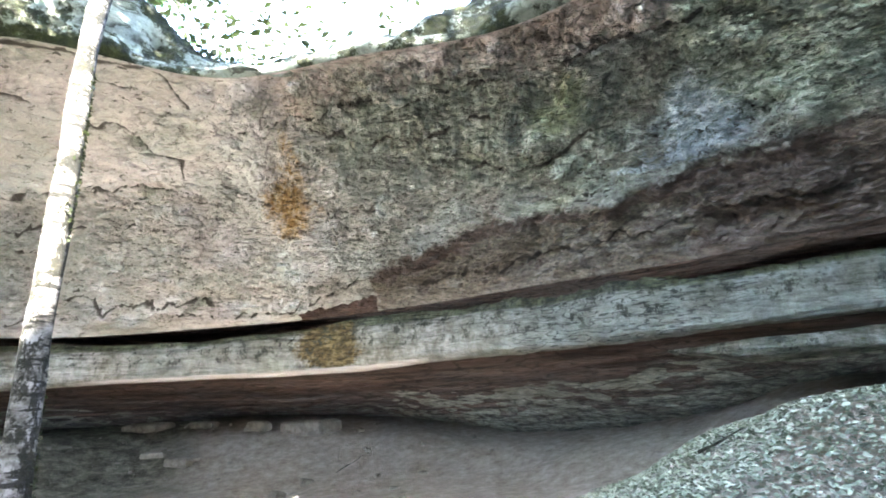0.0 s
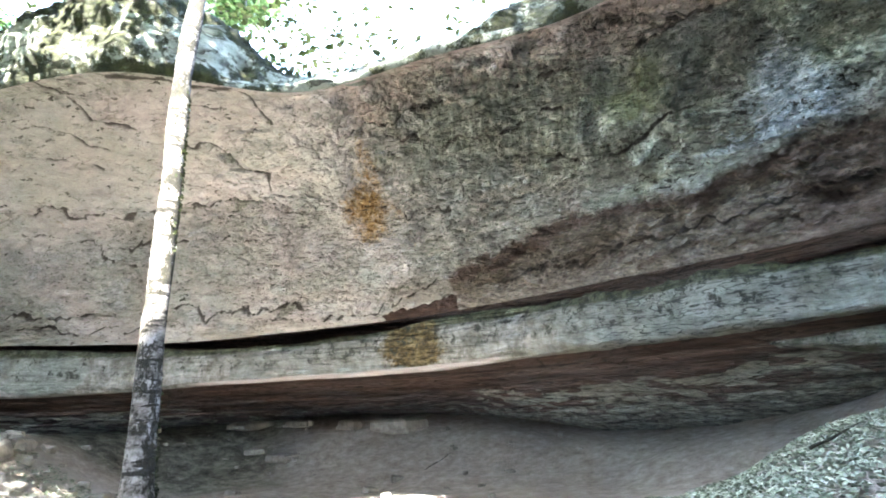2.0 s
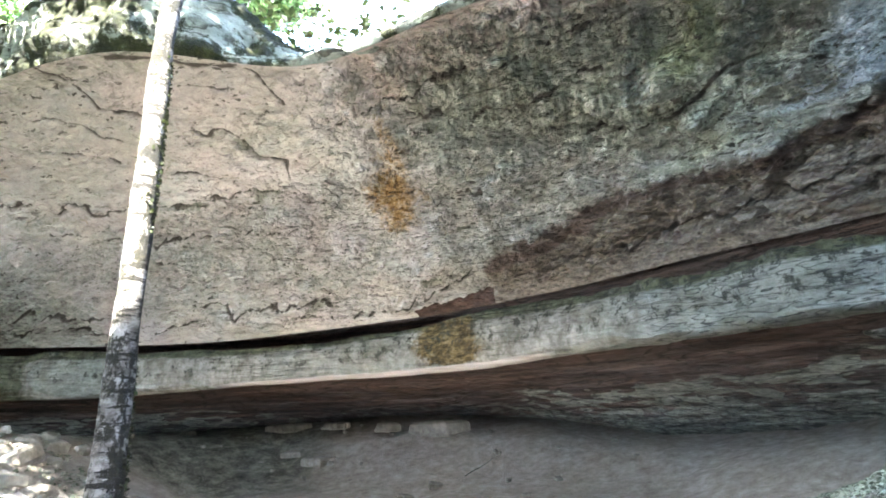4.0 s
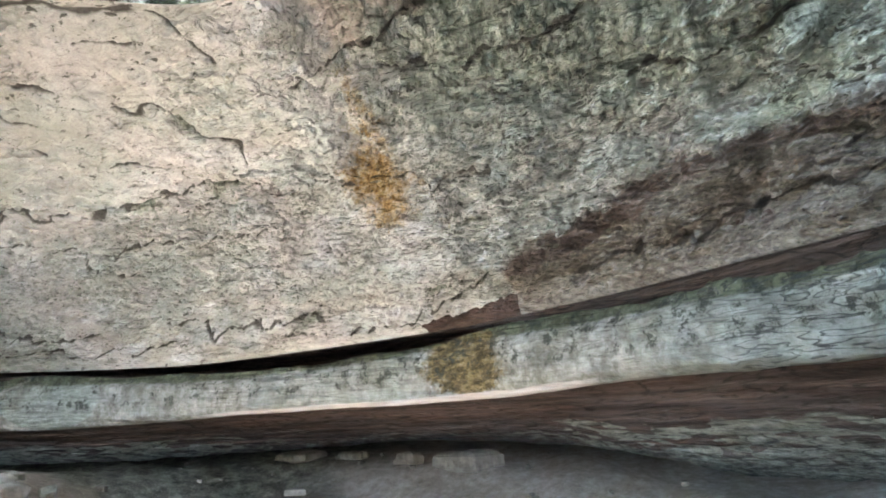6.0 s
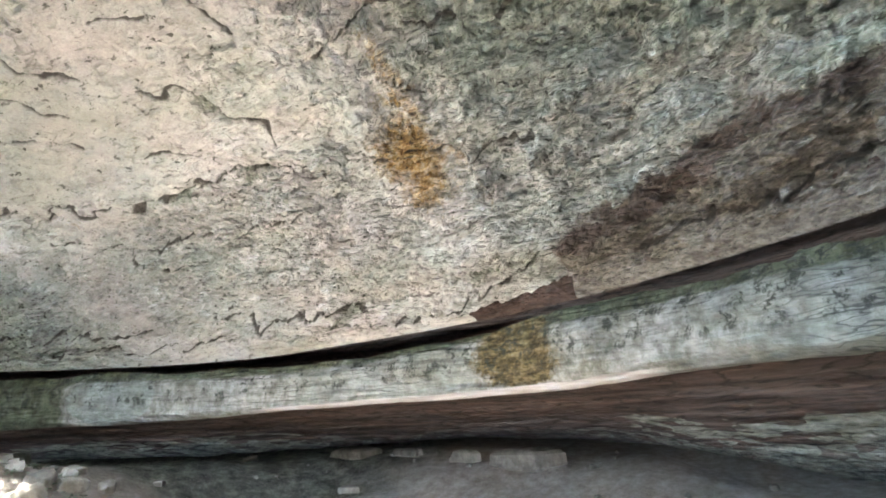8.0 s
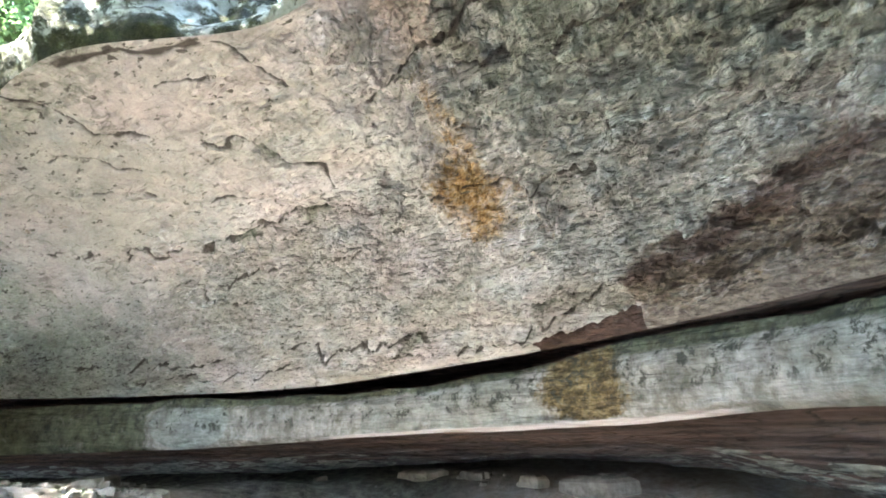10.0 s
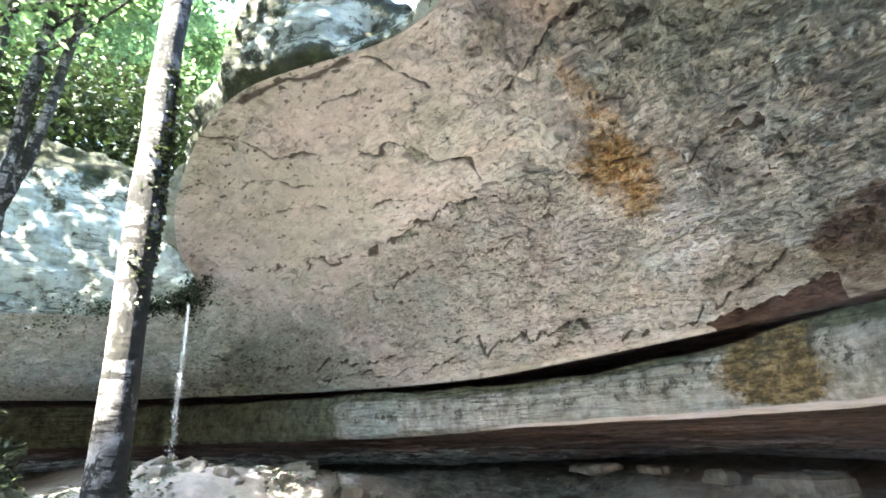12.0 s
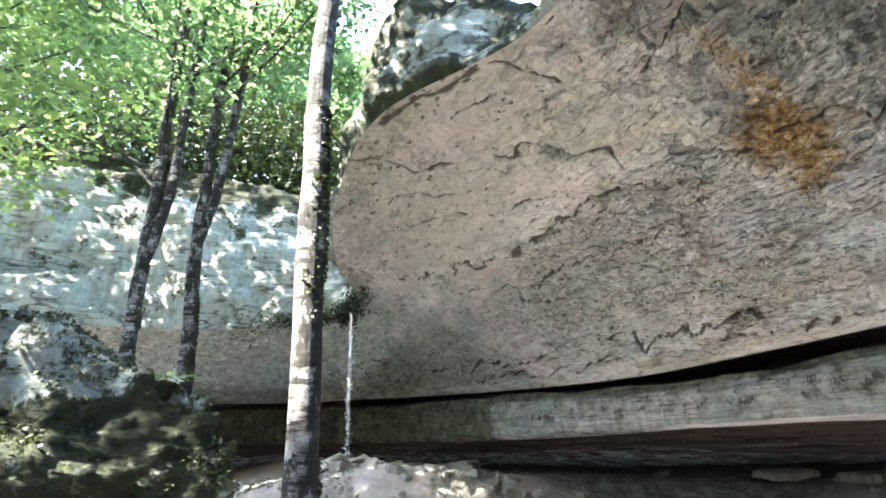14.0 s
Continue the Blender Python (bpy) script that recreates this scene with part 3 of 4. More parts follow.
    layers = {"crack": np.maximum(cr, pits * 0.45),
              "rust": np.maximum.reduce([blob(P, (-2.68, 9.2, 5.25), (0.19, 0.34, 0.6), 1.0), 0.75 * blob(P, (-2.42, 8.35, 5.65), (0.09, 0.4, 0.5), 0.8), 0.55 * blob(P, (-2.45, 9.45, 5.1), (0.3, 0.16, 0.4), 0.7)]),
              "grey": np.clip(0.75 * sstep(-3.6, -1.2, rx + 0.4 * wide) + 0.5 * sstep(8.4, 9.2, ry + 0.3 * wide) * sstep(-2.5, -4, rx) + 0.12, 0, 1) * np.maximum(sstep(3.9, 4.4, rz + 0.3 * wide), sstep(-9, -11, rx)) + 0.4 * sstep(-9.5, -12.5, rx),
              "moss": np.clip(blob(P, (0.6, 7.3, 5.5), (2.1, 0.95, 0.6), 0.7) * 0.85 + blob(P, (-6, 5.5, 6), (2.2, 0.3, 0.5)) * 0.6
                              + blob(P, (4.6, 4.6, 6), (1.6, 1.2, 1)) * 0.6 + pits * 0.9 + 0.35 * sstep(-9.5, -12, rx), 0, 1),
              "lime": blob(P, (1.8, 6.75, 5.6), (0.42, 0.35, 0.22), 0.8),
              "dark": np.clip(0.5 * sstep(-11.8, -14, rx) + blob(P, (2.45, 6.5, 5.4), (0.26, 0.5, 0.28), 0.7) + 0.8 * blob(P, (1.2, 7.15, 5.4), (0.1, 0.3, 0.25), 0.8) + blob(P, (-0.65, 7.14, 5.76), (0.14, 0.12, 0.2), 0.8), 0, 1),
              "pale": np.clip(blob(P, (3.62, 6.2, 5.22), (0.46, 0.55, 0.26), 0.7) + blob(P, (3.15, 6.85, 4.95), (0.5, 0.45, 0.05), 0.8) + 0.7 * blob(P, (3.5, 5.7, 5.6), (0.3, 0.55, 0.25), 0.8), 0, 1),
              "teal": np.clip(0.55 * sstep(-10.3, -12.5, rx) + blob(P, (4.9, 5.2, 5.55), (1.3, 0.9, 0.5), 0.6) + blob(P, (4.0, 5.0, 5.8), (0.6, 0.6, 0.5), 0.6) + 0.75 * blob(P, (1.6, 8.1, 4.8), (0.9, 0.5, 0.1), 0.7), 0, 1),
              "mauve": np.clip(sstep(-3.2, -1.6, rx) * sstep(0.1, -0.08, off) * sstep(4.4, 3.6, rx) * 0.95, 0, 1),
              "brown": np.clip(1.05 * band, 0, 1),
              "buff": np.clip(sstep(-0.12, -0.36, rz - ztop + 0.12 * wide) * sstep(5.0, 3.0, rx), 0, 1),
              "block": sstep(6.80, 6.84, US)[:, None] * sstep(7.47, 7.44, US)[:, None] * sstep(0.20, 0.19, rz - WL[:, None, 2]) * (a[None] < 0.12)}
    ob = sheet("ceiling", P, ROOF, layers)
    tagged(ob, "pale pinkish limestone overhang with grey and rust stains", "ceiling", kind="structure")
    return P


# ---- cliff face over the lip ----
def build_face():
    nv = 70
    v = np.linspace(0, 1, nv)
    lip, top = LP[:, None, :3], LP[:, None, 3]
    # outward direction from the wall line to the lip
    o = LP[:, :2] - WL[:, :2]
    o = (o / np.linalg.norm(o, axis=1, keepdims=True))[:, None]
    h = (top - LP[:, None, 2]) * np.clip(v / 0.8, 0, 1)[None]
    back = -0.5 * np.clip(v / 0.8, 0, 1) ** 2 + 0.12 * np.sin(np.clip(v / 0.25, 0, 1) * math.pi) - np.clip((v - 0.8) / 0.2, 0, 1) * 3.5
    P = np.zeros((NU, nv, 3))
    P[..., :2] = lip[..., :2] + o * back[None, :, None]
    P[..., 2] = lip[..., 2] + h + np.clip((v - 0.8) / 0.2, 0, 1)[None] * 0.5
    n = grid_normals(P)
    d = fbm(P * 0.8, 3, 51) * 0.22 + fbm(P * np.array([2.4, 2.4, 3.2]), 4, 57) * 0.10 + fbm(P * 8, 2, 60) * 0.02
    P = P + n * (d * sstep(0, 0.08, v)[None])[..., None]
    moss = np.clip(sstep(0.58, 0.8, v)[None] * 0.8 + 0.22 + 0.35 * fbm(P * 0.7, 3, 70) + 0.24 * sstep(3.2, 4.0, US)[:, None], 0, 1)
    ob = sheet("cliff_face", P, FACE, {"moss": moss}, flip=True)
    tagged(ob, "sunlit grey-white limestone cliff with dark moss on top", "cliff", kind="structure")
    return P


# ---- ledge under the slot ----
def build_ledge():
    prof = []
    for k in np.linspace(0, 1, 10):
        prof.append((3.4 - 3.27 * k, 1, 0.0))          # roof of the slot is the back of the wall: top of the ledge, coming forward
    for k in np.linspace(0, 1, 44)[1:]:
        back = 0.16 * (1 - sstep(0.0, 0.28, k)) - 0.05 * math.sin(math.pi * k) + 0.10 * sstep(0.86, 1.0, k) ** 2
        prof.append((back - 0.03, 1 - k, k))
    for k in np.linspace(0, 1, 8)[1:]:
        prof.append((0.07 + 0.55 * k, 0, 1.0 + k))
    prof = np.array(prof)
    P = np.zeros((NU, len(prof), 3))
    P[..., :2] = WL[:, None, :2] + INWARD[:, None] * prof[None, :, 0:1]
    P[..., 2] = WL[:, None, 4] + (WL[:, None, 3] - WL[:, None, 4]) * prof[None, :, 1] + 0.02 * (prof[None, :, 0] > 0.06) * (prof[None, :, 1] > 0.5)
    n = grid_normals(P)
    bed = fbm(np.stack([P[..., 0] * 0.5, P[..., 1] * 0.5, P[..., 2] * 9], -1), 3, 81) * 0.035
    right = sstep(0, 2, P[..., 0])[..., None]
    chip = np.abs(fbm(P * np.array([2.2, 2.2, 6]), 4, 85)) * 0.10 * (0.4 + 0.6 * right[..., 0])
    d = (fbm(P * 0.7, 2, 80) * 0.10 + bed - chip) * (1 - 0.75 * sstep(0.84, 0.96, prof[None, :, 2]))
    P = P - n * d[..., None]
    t = fbm(P * np.array([1.1, 1.1, 6.0]), 3, 88) * 2.2
    crack = sstep(0.80, 0.97, t - np.floor(t)) * right[..., 0]
    px, pz = P[..., 0], P[..., 2]
    prk = prof[None, :, 2]
    layers = {"crack": crack * 0.6,
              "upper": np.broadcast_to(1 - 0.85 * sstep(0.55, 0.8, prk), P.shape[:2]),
              "broken": np.clip(0.06 + 0.85 * right[..., 0] * sstep(-0.35, 0.5, fbm(P * 0.6, 3, 83) + 0.35), 0, 1),
              # lower edge lightened over one stretch, as painted light
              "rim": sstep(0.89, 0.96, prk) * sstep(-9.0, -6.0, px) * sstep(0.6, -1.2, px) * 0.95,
              "moss": blob(P, (-2.38, 11.65, 2.95), (0.5, 0.6, 0.4), 0.5) * sstep(0.98, 0.86, prk),
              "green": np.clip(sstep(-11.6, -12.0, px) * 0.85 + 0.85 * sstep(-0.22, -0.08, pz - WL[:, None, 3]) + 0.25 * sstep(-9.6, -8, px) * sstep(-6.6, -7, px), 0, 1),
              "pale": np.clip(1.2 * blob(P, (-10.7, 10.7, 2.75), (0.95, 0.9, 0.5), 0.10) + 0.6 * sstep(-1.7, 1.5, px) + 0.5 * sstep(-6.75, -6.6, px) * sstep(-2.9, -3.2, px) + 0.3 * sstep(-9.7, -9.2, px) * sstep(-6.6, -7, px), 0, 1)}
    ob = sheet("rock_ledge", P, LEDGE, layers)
    return tagged(ob, "pale weathered limestone ledge band with mossy stains", "rock ledge", kind="structure")


def build_lower_shelf():
    """A second, thinner ledge set back under the first, on the near flank only."""
    i0 = int(np.searchsorted(US, 9.6))
    w, inn = WL[i0:], INWARD[i0:]
    k = np.linspace(0, 1, 26)
    grow = sstep(9.6, 10.2, US[i0:])[:, None]
    P = np.zeros((len(w), 26, 3))
    q = 0.34 + 0.35 * (1 - grow) + 0.10 * (1 - np.sin(math.pi * np.clip(k * 0.9 + 0.1, 0, 1)))[None] + 0.5 * sstep(0.85, 1, k)[None] + 0.4 * sstep(0.12, 0, k)[None]
    P[..., :2] = w[:, None, :2] + inn[:, None] * q[..., None]
    P[..., 2] = (w[:, 4] - 0.13)[:, None] - 0.36 * k[None] * (0.35 + 0.65 * grow)
    n = grid_normals(P)
    P = P - n * (fbm(P * np.array([0.8, 0.8, 5]), 4, 181) * 0.05)[..., None]
    one = np.ones(P.shape[:2])
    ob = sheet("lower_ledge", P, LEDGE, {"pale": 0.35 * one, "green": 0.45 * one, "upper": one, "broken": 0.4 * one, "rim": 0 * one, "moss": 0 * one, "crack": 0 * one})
    return tagged(ob, "thin grey-green limestone shelf under the ledge", "rock ledge", kind="structure")


def build_slot_back():
    """The top of the slot, running back from the roof's edge, and its closed end."""
    prof = ((0.0, 0.004), (0.02, 0.10), (0.05, 0.40), (0.2, 0.8), (0.6, 0.95), (1.8, 1.0), (3.2, 0.8), (3.35, 0.2), (3.36, -0.9))
    P = np.zeros((NU, len(prof), 3))
    for j, (q, dz) in enumerate(prof):
        P[:, j, :2] = WL[:, :2] + INWARD * q
        P[:, j, 2] = WL[:, 2] + dz
    P[:, 2:, 2] += 0.04 * fbm(P[:, 2:] * 2, 3, 90)
    z = {"grey": np.zeros(P.shape[:2]), "plates": np.zeros(P.shape[:2])}
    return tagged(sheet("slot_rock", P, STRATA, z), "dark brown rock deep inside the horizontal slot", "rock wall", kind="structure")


# ---- hollow under the ledge ----
def build_hollow():
    nv = 120
    v = np.linspace(0, 1, nv)
    q = 0.45 + v * (WL[:, None, 5] + 1.9)
    k = np.clip((q - 0.45) / WL[:, None, 5], 0, 1.5)
    z0, z1 = WL[:, None, 4] + 0.03, WL[:, None, 6] + 0.28
    stair = np.floor(k * 7 + 0.15 * np.sin(US * 5)[:, None]) / 7
    kk = 0.65 * k + 0.35 * (stair + sstep(0.6, 1.0, k * 7 - np.floor(k * 7)) / 7)
    P = np.zeros((NU, nv, 3))
    P[..., :2] = WL[:, None, :2] + INWARD[:, None] * q[..., None]
    P[..., 2] = z0 + (z1 - z0) * np.clip(kk, 0, 1) ** 0.8 - np.clip(k - 1, 0, 1) * 1.0
    P[..., 2] += fbm(P * np.array([0.5, 1.2, 3]), 4, 95) * 0.07 + fbm(P * np.array([2, 4, 6]), 3, 97) * 0.03
    P[:, 0, 2] += 0.5
    P[:, 0, :2] -= INWARD * 0.15
    grey = np.clip(sstep(0.55, 0.95, k) * 0.6 + 0.55 * sstep(-1.5, 2.0, P[..., 0]) * sstep(0.12, 0.4, k), 0, 1)
    plates = np.clip(sstep(0.20, 0.42, k) * sstep(-2.5, 0.0, P[..., 0]) + 0.75 * sstep(0.3, 0.6, k) * sstep(-8.5, -11, P[..., 0]) + 0.35 * sstep(0.5, 0.8, k), 0, 1)
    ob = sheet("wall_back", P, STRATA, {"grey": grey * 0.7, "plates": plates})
    return tagged(ob, "reddish brown layered rock under the ledge", "rock wall", kind="structure")


# ---- ground ----
def ground_z(x, y):
    """Height of the ground, and how far inside the hollow each place lies."""
    x, y = np.asarray(x, float), np.asarray(y, float)
    d2 = (x[..., None] - WL[::4, 0]) ** 2 + (y[..., None] - WL[::4, 1]) ** 2
    i = d2.argmin(-1) * 4
    inside = (x - WL[i, 0]) * INWARD[i, 0] + (y - WL[i, 1]) * INWARD[i, 1]
    g = np.interp(y, [-40, -6, -1, 0, 2.6, 3.8, 4.6, 7, 10, 13, 30], [-2.5, -0.4, -0.03, 0, 0.32, 0.78, 0.72, 0.4, 0.1, 0.0, 0.0])
    g = g + (0.70 * sstep(1.2, 3.0, x) + 0.35 * sstep(2.6, 6, x)) * sstep(0.2, 3.0, y) * (1 - 0.75 * sstep(3.6, 8.5, y - 0.3 * x))
    g = g - 0.25 * sstep(-1.5, -4, x) * sstep(2, 4, y) * (1 - sstep(5, 8, y))
    g = g + 1.38 * sstep(-7.5, -11, x) * sstep(4, 7.5, y)
    g = g + 0.7 * sstep(-8, -12, x) * (1 - sstep(4, 8, y))
    k = np.clip(inside / np.maximum(WL[i, 5], 1), 0, 2)
    back = WL[i, 6]
    g = np.where(inside > 0, g + (back - g) * sstep(0.0, 1.0, k) + np.clip(k - 1, 0, 1) * 0.6, g)
    return g, inside


def build_ground():
    xs = np.concatenate([np.linspace(-600, -30, 12), np.linspace(-27, 12, 330), np.linspace(16, 600, 14)])
    ys = np.concatenate([np.linspace(-600, -20, 14), np.linspace(-16, 22, 300), np.linspace(26, 600, 12)])
    X, Y = np.meshgrid(xs, ys, indexing="ij")
    Z, inside = ground_z(X, Y)
    P = np.stack([X, Y, Z], -1)
    near = sstep(40, 20, np.hypot(X, Y))
    P[..., 2] += near * (fbm(np.stack([X, Y, Y * 0], -1) * 0.9, 5, 101) * 0.06)
    dust = sstep(-7.5, -4.0, inside) * (0.6 + 0.4 * fbm(P * 0.8, 2, 102))
    # the first mask paints shade on the hollow floor, far left
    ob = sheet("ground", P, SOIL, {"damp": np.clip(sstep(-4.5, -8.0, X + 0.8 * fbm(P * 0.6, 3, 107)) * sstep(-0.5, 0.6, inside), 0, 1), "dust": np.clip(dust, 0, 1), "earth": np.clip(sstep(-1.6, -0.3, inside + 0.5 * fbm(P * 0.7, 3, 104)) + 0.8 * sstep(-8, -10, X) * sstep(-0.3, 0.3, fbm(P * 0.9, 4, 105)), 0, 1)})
    return tagged(ob, "dusty grey-brown earth floor with stones and dry leaves", "ground", kind="structure")


def ground_at(x, y):
    return float(ground_z(np.array([x]), np.array([y]))[0][0])


ROOF_P = build_roof()
FACE_P = build_face()
build_ledge()
build_lower_shelf()
build_slot_back()
build_hollow()
build_ground()


# ---- wooded slope above the cliff ----
def build_shade_bank():
    """An unseen bank added across the gorge, which shades the near ground and the flank."""
    xs, v = np.linspace(-60, 45, 90), np.linspace(0, 1, 40)
    # crest heights set by where its shadow should fall
    top = np.interp(xs, [-60, -14, -7, -3.8, -2.1, -0.6, 3, 8, 16, 45], [5, 5, 7.5, 15.8, 20.1, 24.2, 26.8, 25.5, 16, 11])
    P = np.zeros((90, 40, 3))
    P[..., 0] = xs[:, None]
    P[..., 1] = -3.5 - 6.5 * v[None] - np.clip(v - 0.85, 0, 1)[None] * 200
    P[..., 2] = -0.8 + (top[:, None] + 0.8) * sstep(-0.1, 0.85, v)[None]
    P += 0.35 * np.stack([fbm(P * 0.5, 3, s) for s in (120, 121, 122)], -1) * sstep(0, 0.2, v)[None, :, None]
    ob = sheet("hill_opposite", P, SOIL, {"dust": np.zeros(P.shape[:2])}, flip=True)
    return tagged(ob, "unseen dark bank added across the gorge to cast shade", "hillside", kind="structure")


build_shade_bank()
# unseen bank added to keep sky light off the near flank
flank = np.linspace(0, 1, 30)
FL = np.zeros((30, 24, 3))
FL[..., 0] = 10 + 9 * np.linspace(0, 1, 24)[None]
FL[..., 1] = (-14 + 22 * flank)[:, None]
FL[..., 2] = -1 + 21 * np.linspace(0, 1, 24)[None] ** 0.8
FL += 0.4 * np.stack([fbm(FL * 0.5, 3, s) for s in (130, 131, 132)], -1)
tagged(sheet("hill_flank", FL, SOIL, {"dust": np.zeros((30, 24))}), "unseen dark bank added to block sky light", "hillside", kind="structure")


def build_hill():
    nv = 40
    v = np.linspace(0, 1, nv)
    o = WL[:, :2] - LP[:, :2]
    o /= np.linalg.norm(o, axis=1, keepdims=True)
    P = np.zeros((NU // 4, nv, 3))
    st = FACE_P[::4, -1]
    P[..., :2] = st[:, None, :2] + o[::4][:, None] * (v ** 1.5 * 60 - 0.4)[None, :, None]
    slope = 0.45 * (0.15 + 0.85 * sstep(-2, -9, st[:, 0]))[:, None]
    P[..., 2] = st[:, None, 2] - 0.1 + slope * (v ** 1.5 * 45)[None]
    P[..., 2] += fbm(P * 0.3, 3, 110) * 0.4 * v[None]
    ob = sheet("hill_slope", P, SOIL, {"dust": np.zeros(P.shape[:2])}, flip=True)
    tagged(ob, "dark wooded slope above the cliff", "hillside", kind="structure")
    return P


HILL_P = build_hill()


# ---- trees ----
def tube(points, radii, sides=12, seed=0, rough=0.06):
    """A bent, tapering stem as vertices and faces."""
    pts = np.array(points, float)
    vs, fs = [], []
    for i, (p, r) in enumerate(zip(pts, radii)):
        t = pts[min(i + 1, len(pts) - 1)] - pts[max(i - 1, 0)]
        t /= np.linalg.norm(t)
        a = np.cross(t, (0.3, 1, 0.1))
        a /= np.linalg.norm(a)
        b = np.cross(t, a)
        for s in range(sides):
            w = 2 * math.pi * s / sides
            vs.append(p + (a * math.cos(w) + b * math.sin(w)) * r)
    vs = np.array(vs)
    c = np.repeat(pts, sides, 0)
    vs = c + (vs - c) * (1 + rough * 2.2 * fbm(vs * np.array([9, 9, 5]), 3, seed))[:, None]
    for i in range(len(pts) - 1):
        for s in range(sides):
            k = (s + 1) % sides
            fs.append((i * sides + s, i * sides + k, (i + 1) * sides + k, (i + 1) * sides + s))
    fs.append(tuple(range(sides))[::-1])
    fs.append(tuple((len(pts) - 1) * sides + s for s in range(sides)))
    return vs, fs


def joined(pieces):
    vs, fs, n = [], [], 0
    for v, f in pieces:
        vs.append(v)
        fs += [tuple(i + n for i in q) for q in f]
        n += len(v)
    return np.concatenate(vs), fs


def leaves(centres, rng, size=0.09, flat=0.5):
    """Folded leaves of two triangles at many places."""
    n = len(centres)
    d = rng.normal(size=(n, 3)) * np.array([1, 1, flat])
    d /= np.linalg.norm(d, axis=1, keepdims=True)
    e = np.cross(d, rng.normal(size=(n, 3)) * 0.5 + np.array([0, 0, 1.0]))
    e /= np.maximum(np.linalg.norm(e, axis=1, keepdims=True), 1e-6)
    s = size * rng.uniform(0.6, 1.35, (n, 1))
    up = np.cross(e, d) * s * 0.15
    V = np.stack([centres - d * s * 0.6, centres + e * s * 0.36 + up, centres + d * s * 0.6, centres - e * s * 0.36 + up], 1).reshape(-1, 3)
    k = np.arange(n) * 4
    F = np.concatenate([np.stack([k, k + 1, k + 2], 1), np.stack([k, k + 2, k + 3], 1)])
    return V, F


def leaf_mesh(name, centres, rng, mat, size, flat=0.5):
    V, F = leaves(centres, rng, size, flat)
    me = bpy.data.meshes.new(name)
    me.vertices.add(len(V))
    me.vertices.foreach_set("co", V.astype(np.float32).ravel())
    me.loops.add(F.size)
    me.loops.foreach_set("vertex_index", F.astype(np.int32).ravel())
    me.polygons.add(len(F))
    me.polygons.foreach_set("loop_start", np.arange(0, F.size, 3, dtype=np.int32))
    me.update(calc_edges=True)
    me.materials.append(mat)
    return me


def crown_points(rng, twigs, n, spread):
    """Leaf places gathered in sprays round the ends of twigs."""
    twigs = np.array(twigs)
    i = rng.integers(0, len(twigs), n)
    off = rng.normal(size=(n, 3)) * np.array([spread, spread, spread * 0.42])
    return twigs[i] + off


def build_tree(label, x, y, z, height, radius, crown_low, crown_r, seed, fork=None, leafs=5000, size=0.1, mat=None, lean=(0, 0), sprays=60, mossy=0):
    rng = np.random.default_rng(seed)
    tree = new("tree")
    tree.location = (x, y, z)
    n = 40
    h = np.linspace(-0.3, height, n)
    wob = np.stack([fbm(np.stack([h * 0.35, h * 0, h * 0 + seed], 1), 2, seed), fbm(np.stack([h * 0.35, h * 0 + 7, h * 0 + seed], 1), 2, seed)], 1) * 0.07
    base = np.stack([lean[0] * h + wob[:, 0] - wob[0, 0], lean[1] * h + wob[:, 1] - wob[0, 1], h], 1)
    r = radius * (1 - 0.75 * np.clip(h / height, 0, 1)) * (1 + 0.5 * np.exp(-np.clip(h, 0, 99) * 2.5))
    stems = [tube(base, r, 14, seed)]
    twigs = []
    if fork:
        i0 = int(np.searchsorted(h, fork[0]))
        hh = h[i0:] - h[i0]
        second = base[i0:] + np.stack([fork[1] * (1 - np.exp(-hh * 0.8)), fork[2] * (1 - np.exp(-hh * 0.8)), hh * 0], 1)
        stems.append(tube(second, r[i0:] * 0.85, 12, seed + 5))
    part("trunk", mesh_from("trunk", *joined(stems), [BARK]), tree)
    if mossy:
        hz = rng.uniform(0.0, 9.0, mossy)
        at = np.stack([np.interp(hz, h, base[:, 0]), np.interp(hz, h, base[:, 1]), hz], 1)
        w = rng.normal(math.pi / 2, 0.75, mossy)
        rad = np.interp(hz, h, r)
        c = at + np.stack([np.cos(w) * rad, np.sin(w) * rad, hz * 0], 1) * rng.uniform(0.98, 1.16, (mossy, 1))
        c = c[fbm(c * np.array([6, 6, 2.2]), 3, seed + 70) > 0.12]
        part("moss", leaf_mesh("moss", c, rng, MOSS_TUFT, 0.035), tree, "shaggy olive moss on the bark")["kind"] = "stuff"
    for k in range(sprays // 5):
        hz = rng.uniform(crown_low, height * 0.98)
        i = int(np.searchsorted(h, hz)) - 1
        w = rng.uniform(0, 2 * math.pi)
        length = crown_r * rng.uniform(0.55, 1.0) * (1.1 - 0.5 * (hz - crown_low) / max(height - crown_low, 1))
        pts = [base[i] + np.array([math.cos(w), math.sin(w), 0.35]) * length * s + np.array([0, 0, 0.25 * length * s * s]) for s in np.linspace(0, 1, 6)]
        rr = np.linspace(max(0.018, r[i] * 0.4), 0.008, 6)
        part("limb", mesh_from("limb", *tube(pts, rr, 6, seed + k), [BARK]), tree)
        for s in (0.45, 0.62, 0.78, 0.9, 1.0):
            twigs.append(np.array(pts[0]) + (np.array(pts[-1]) - pts[0]) * s + rng.normal(size=3) * np.array([0.5, 0.5, 0.3]) * length * 0.3)
    c = crown_points(rng, twigs, leafs, crown_r * 0.16)
    part("crown", leaf_mesh("crown", c, rng, mat or LEAF, size), tree, "sunlit bright green beech leaves")
    return tagged(tree, label, "tree", "trees of the gorge")


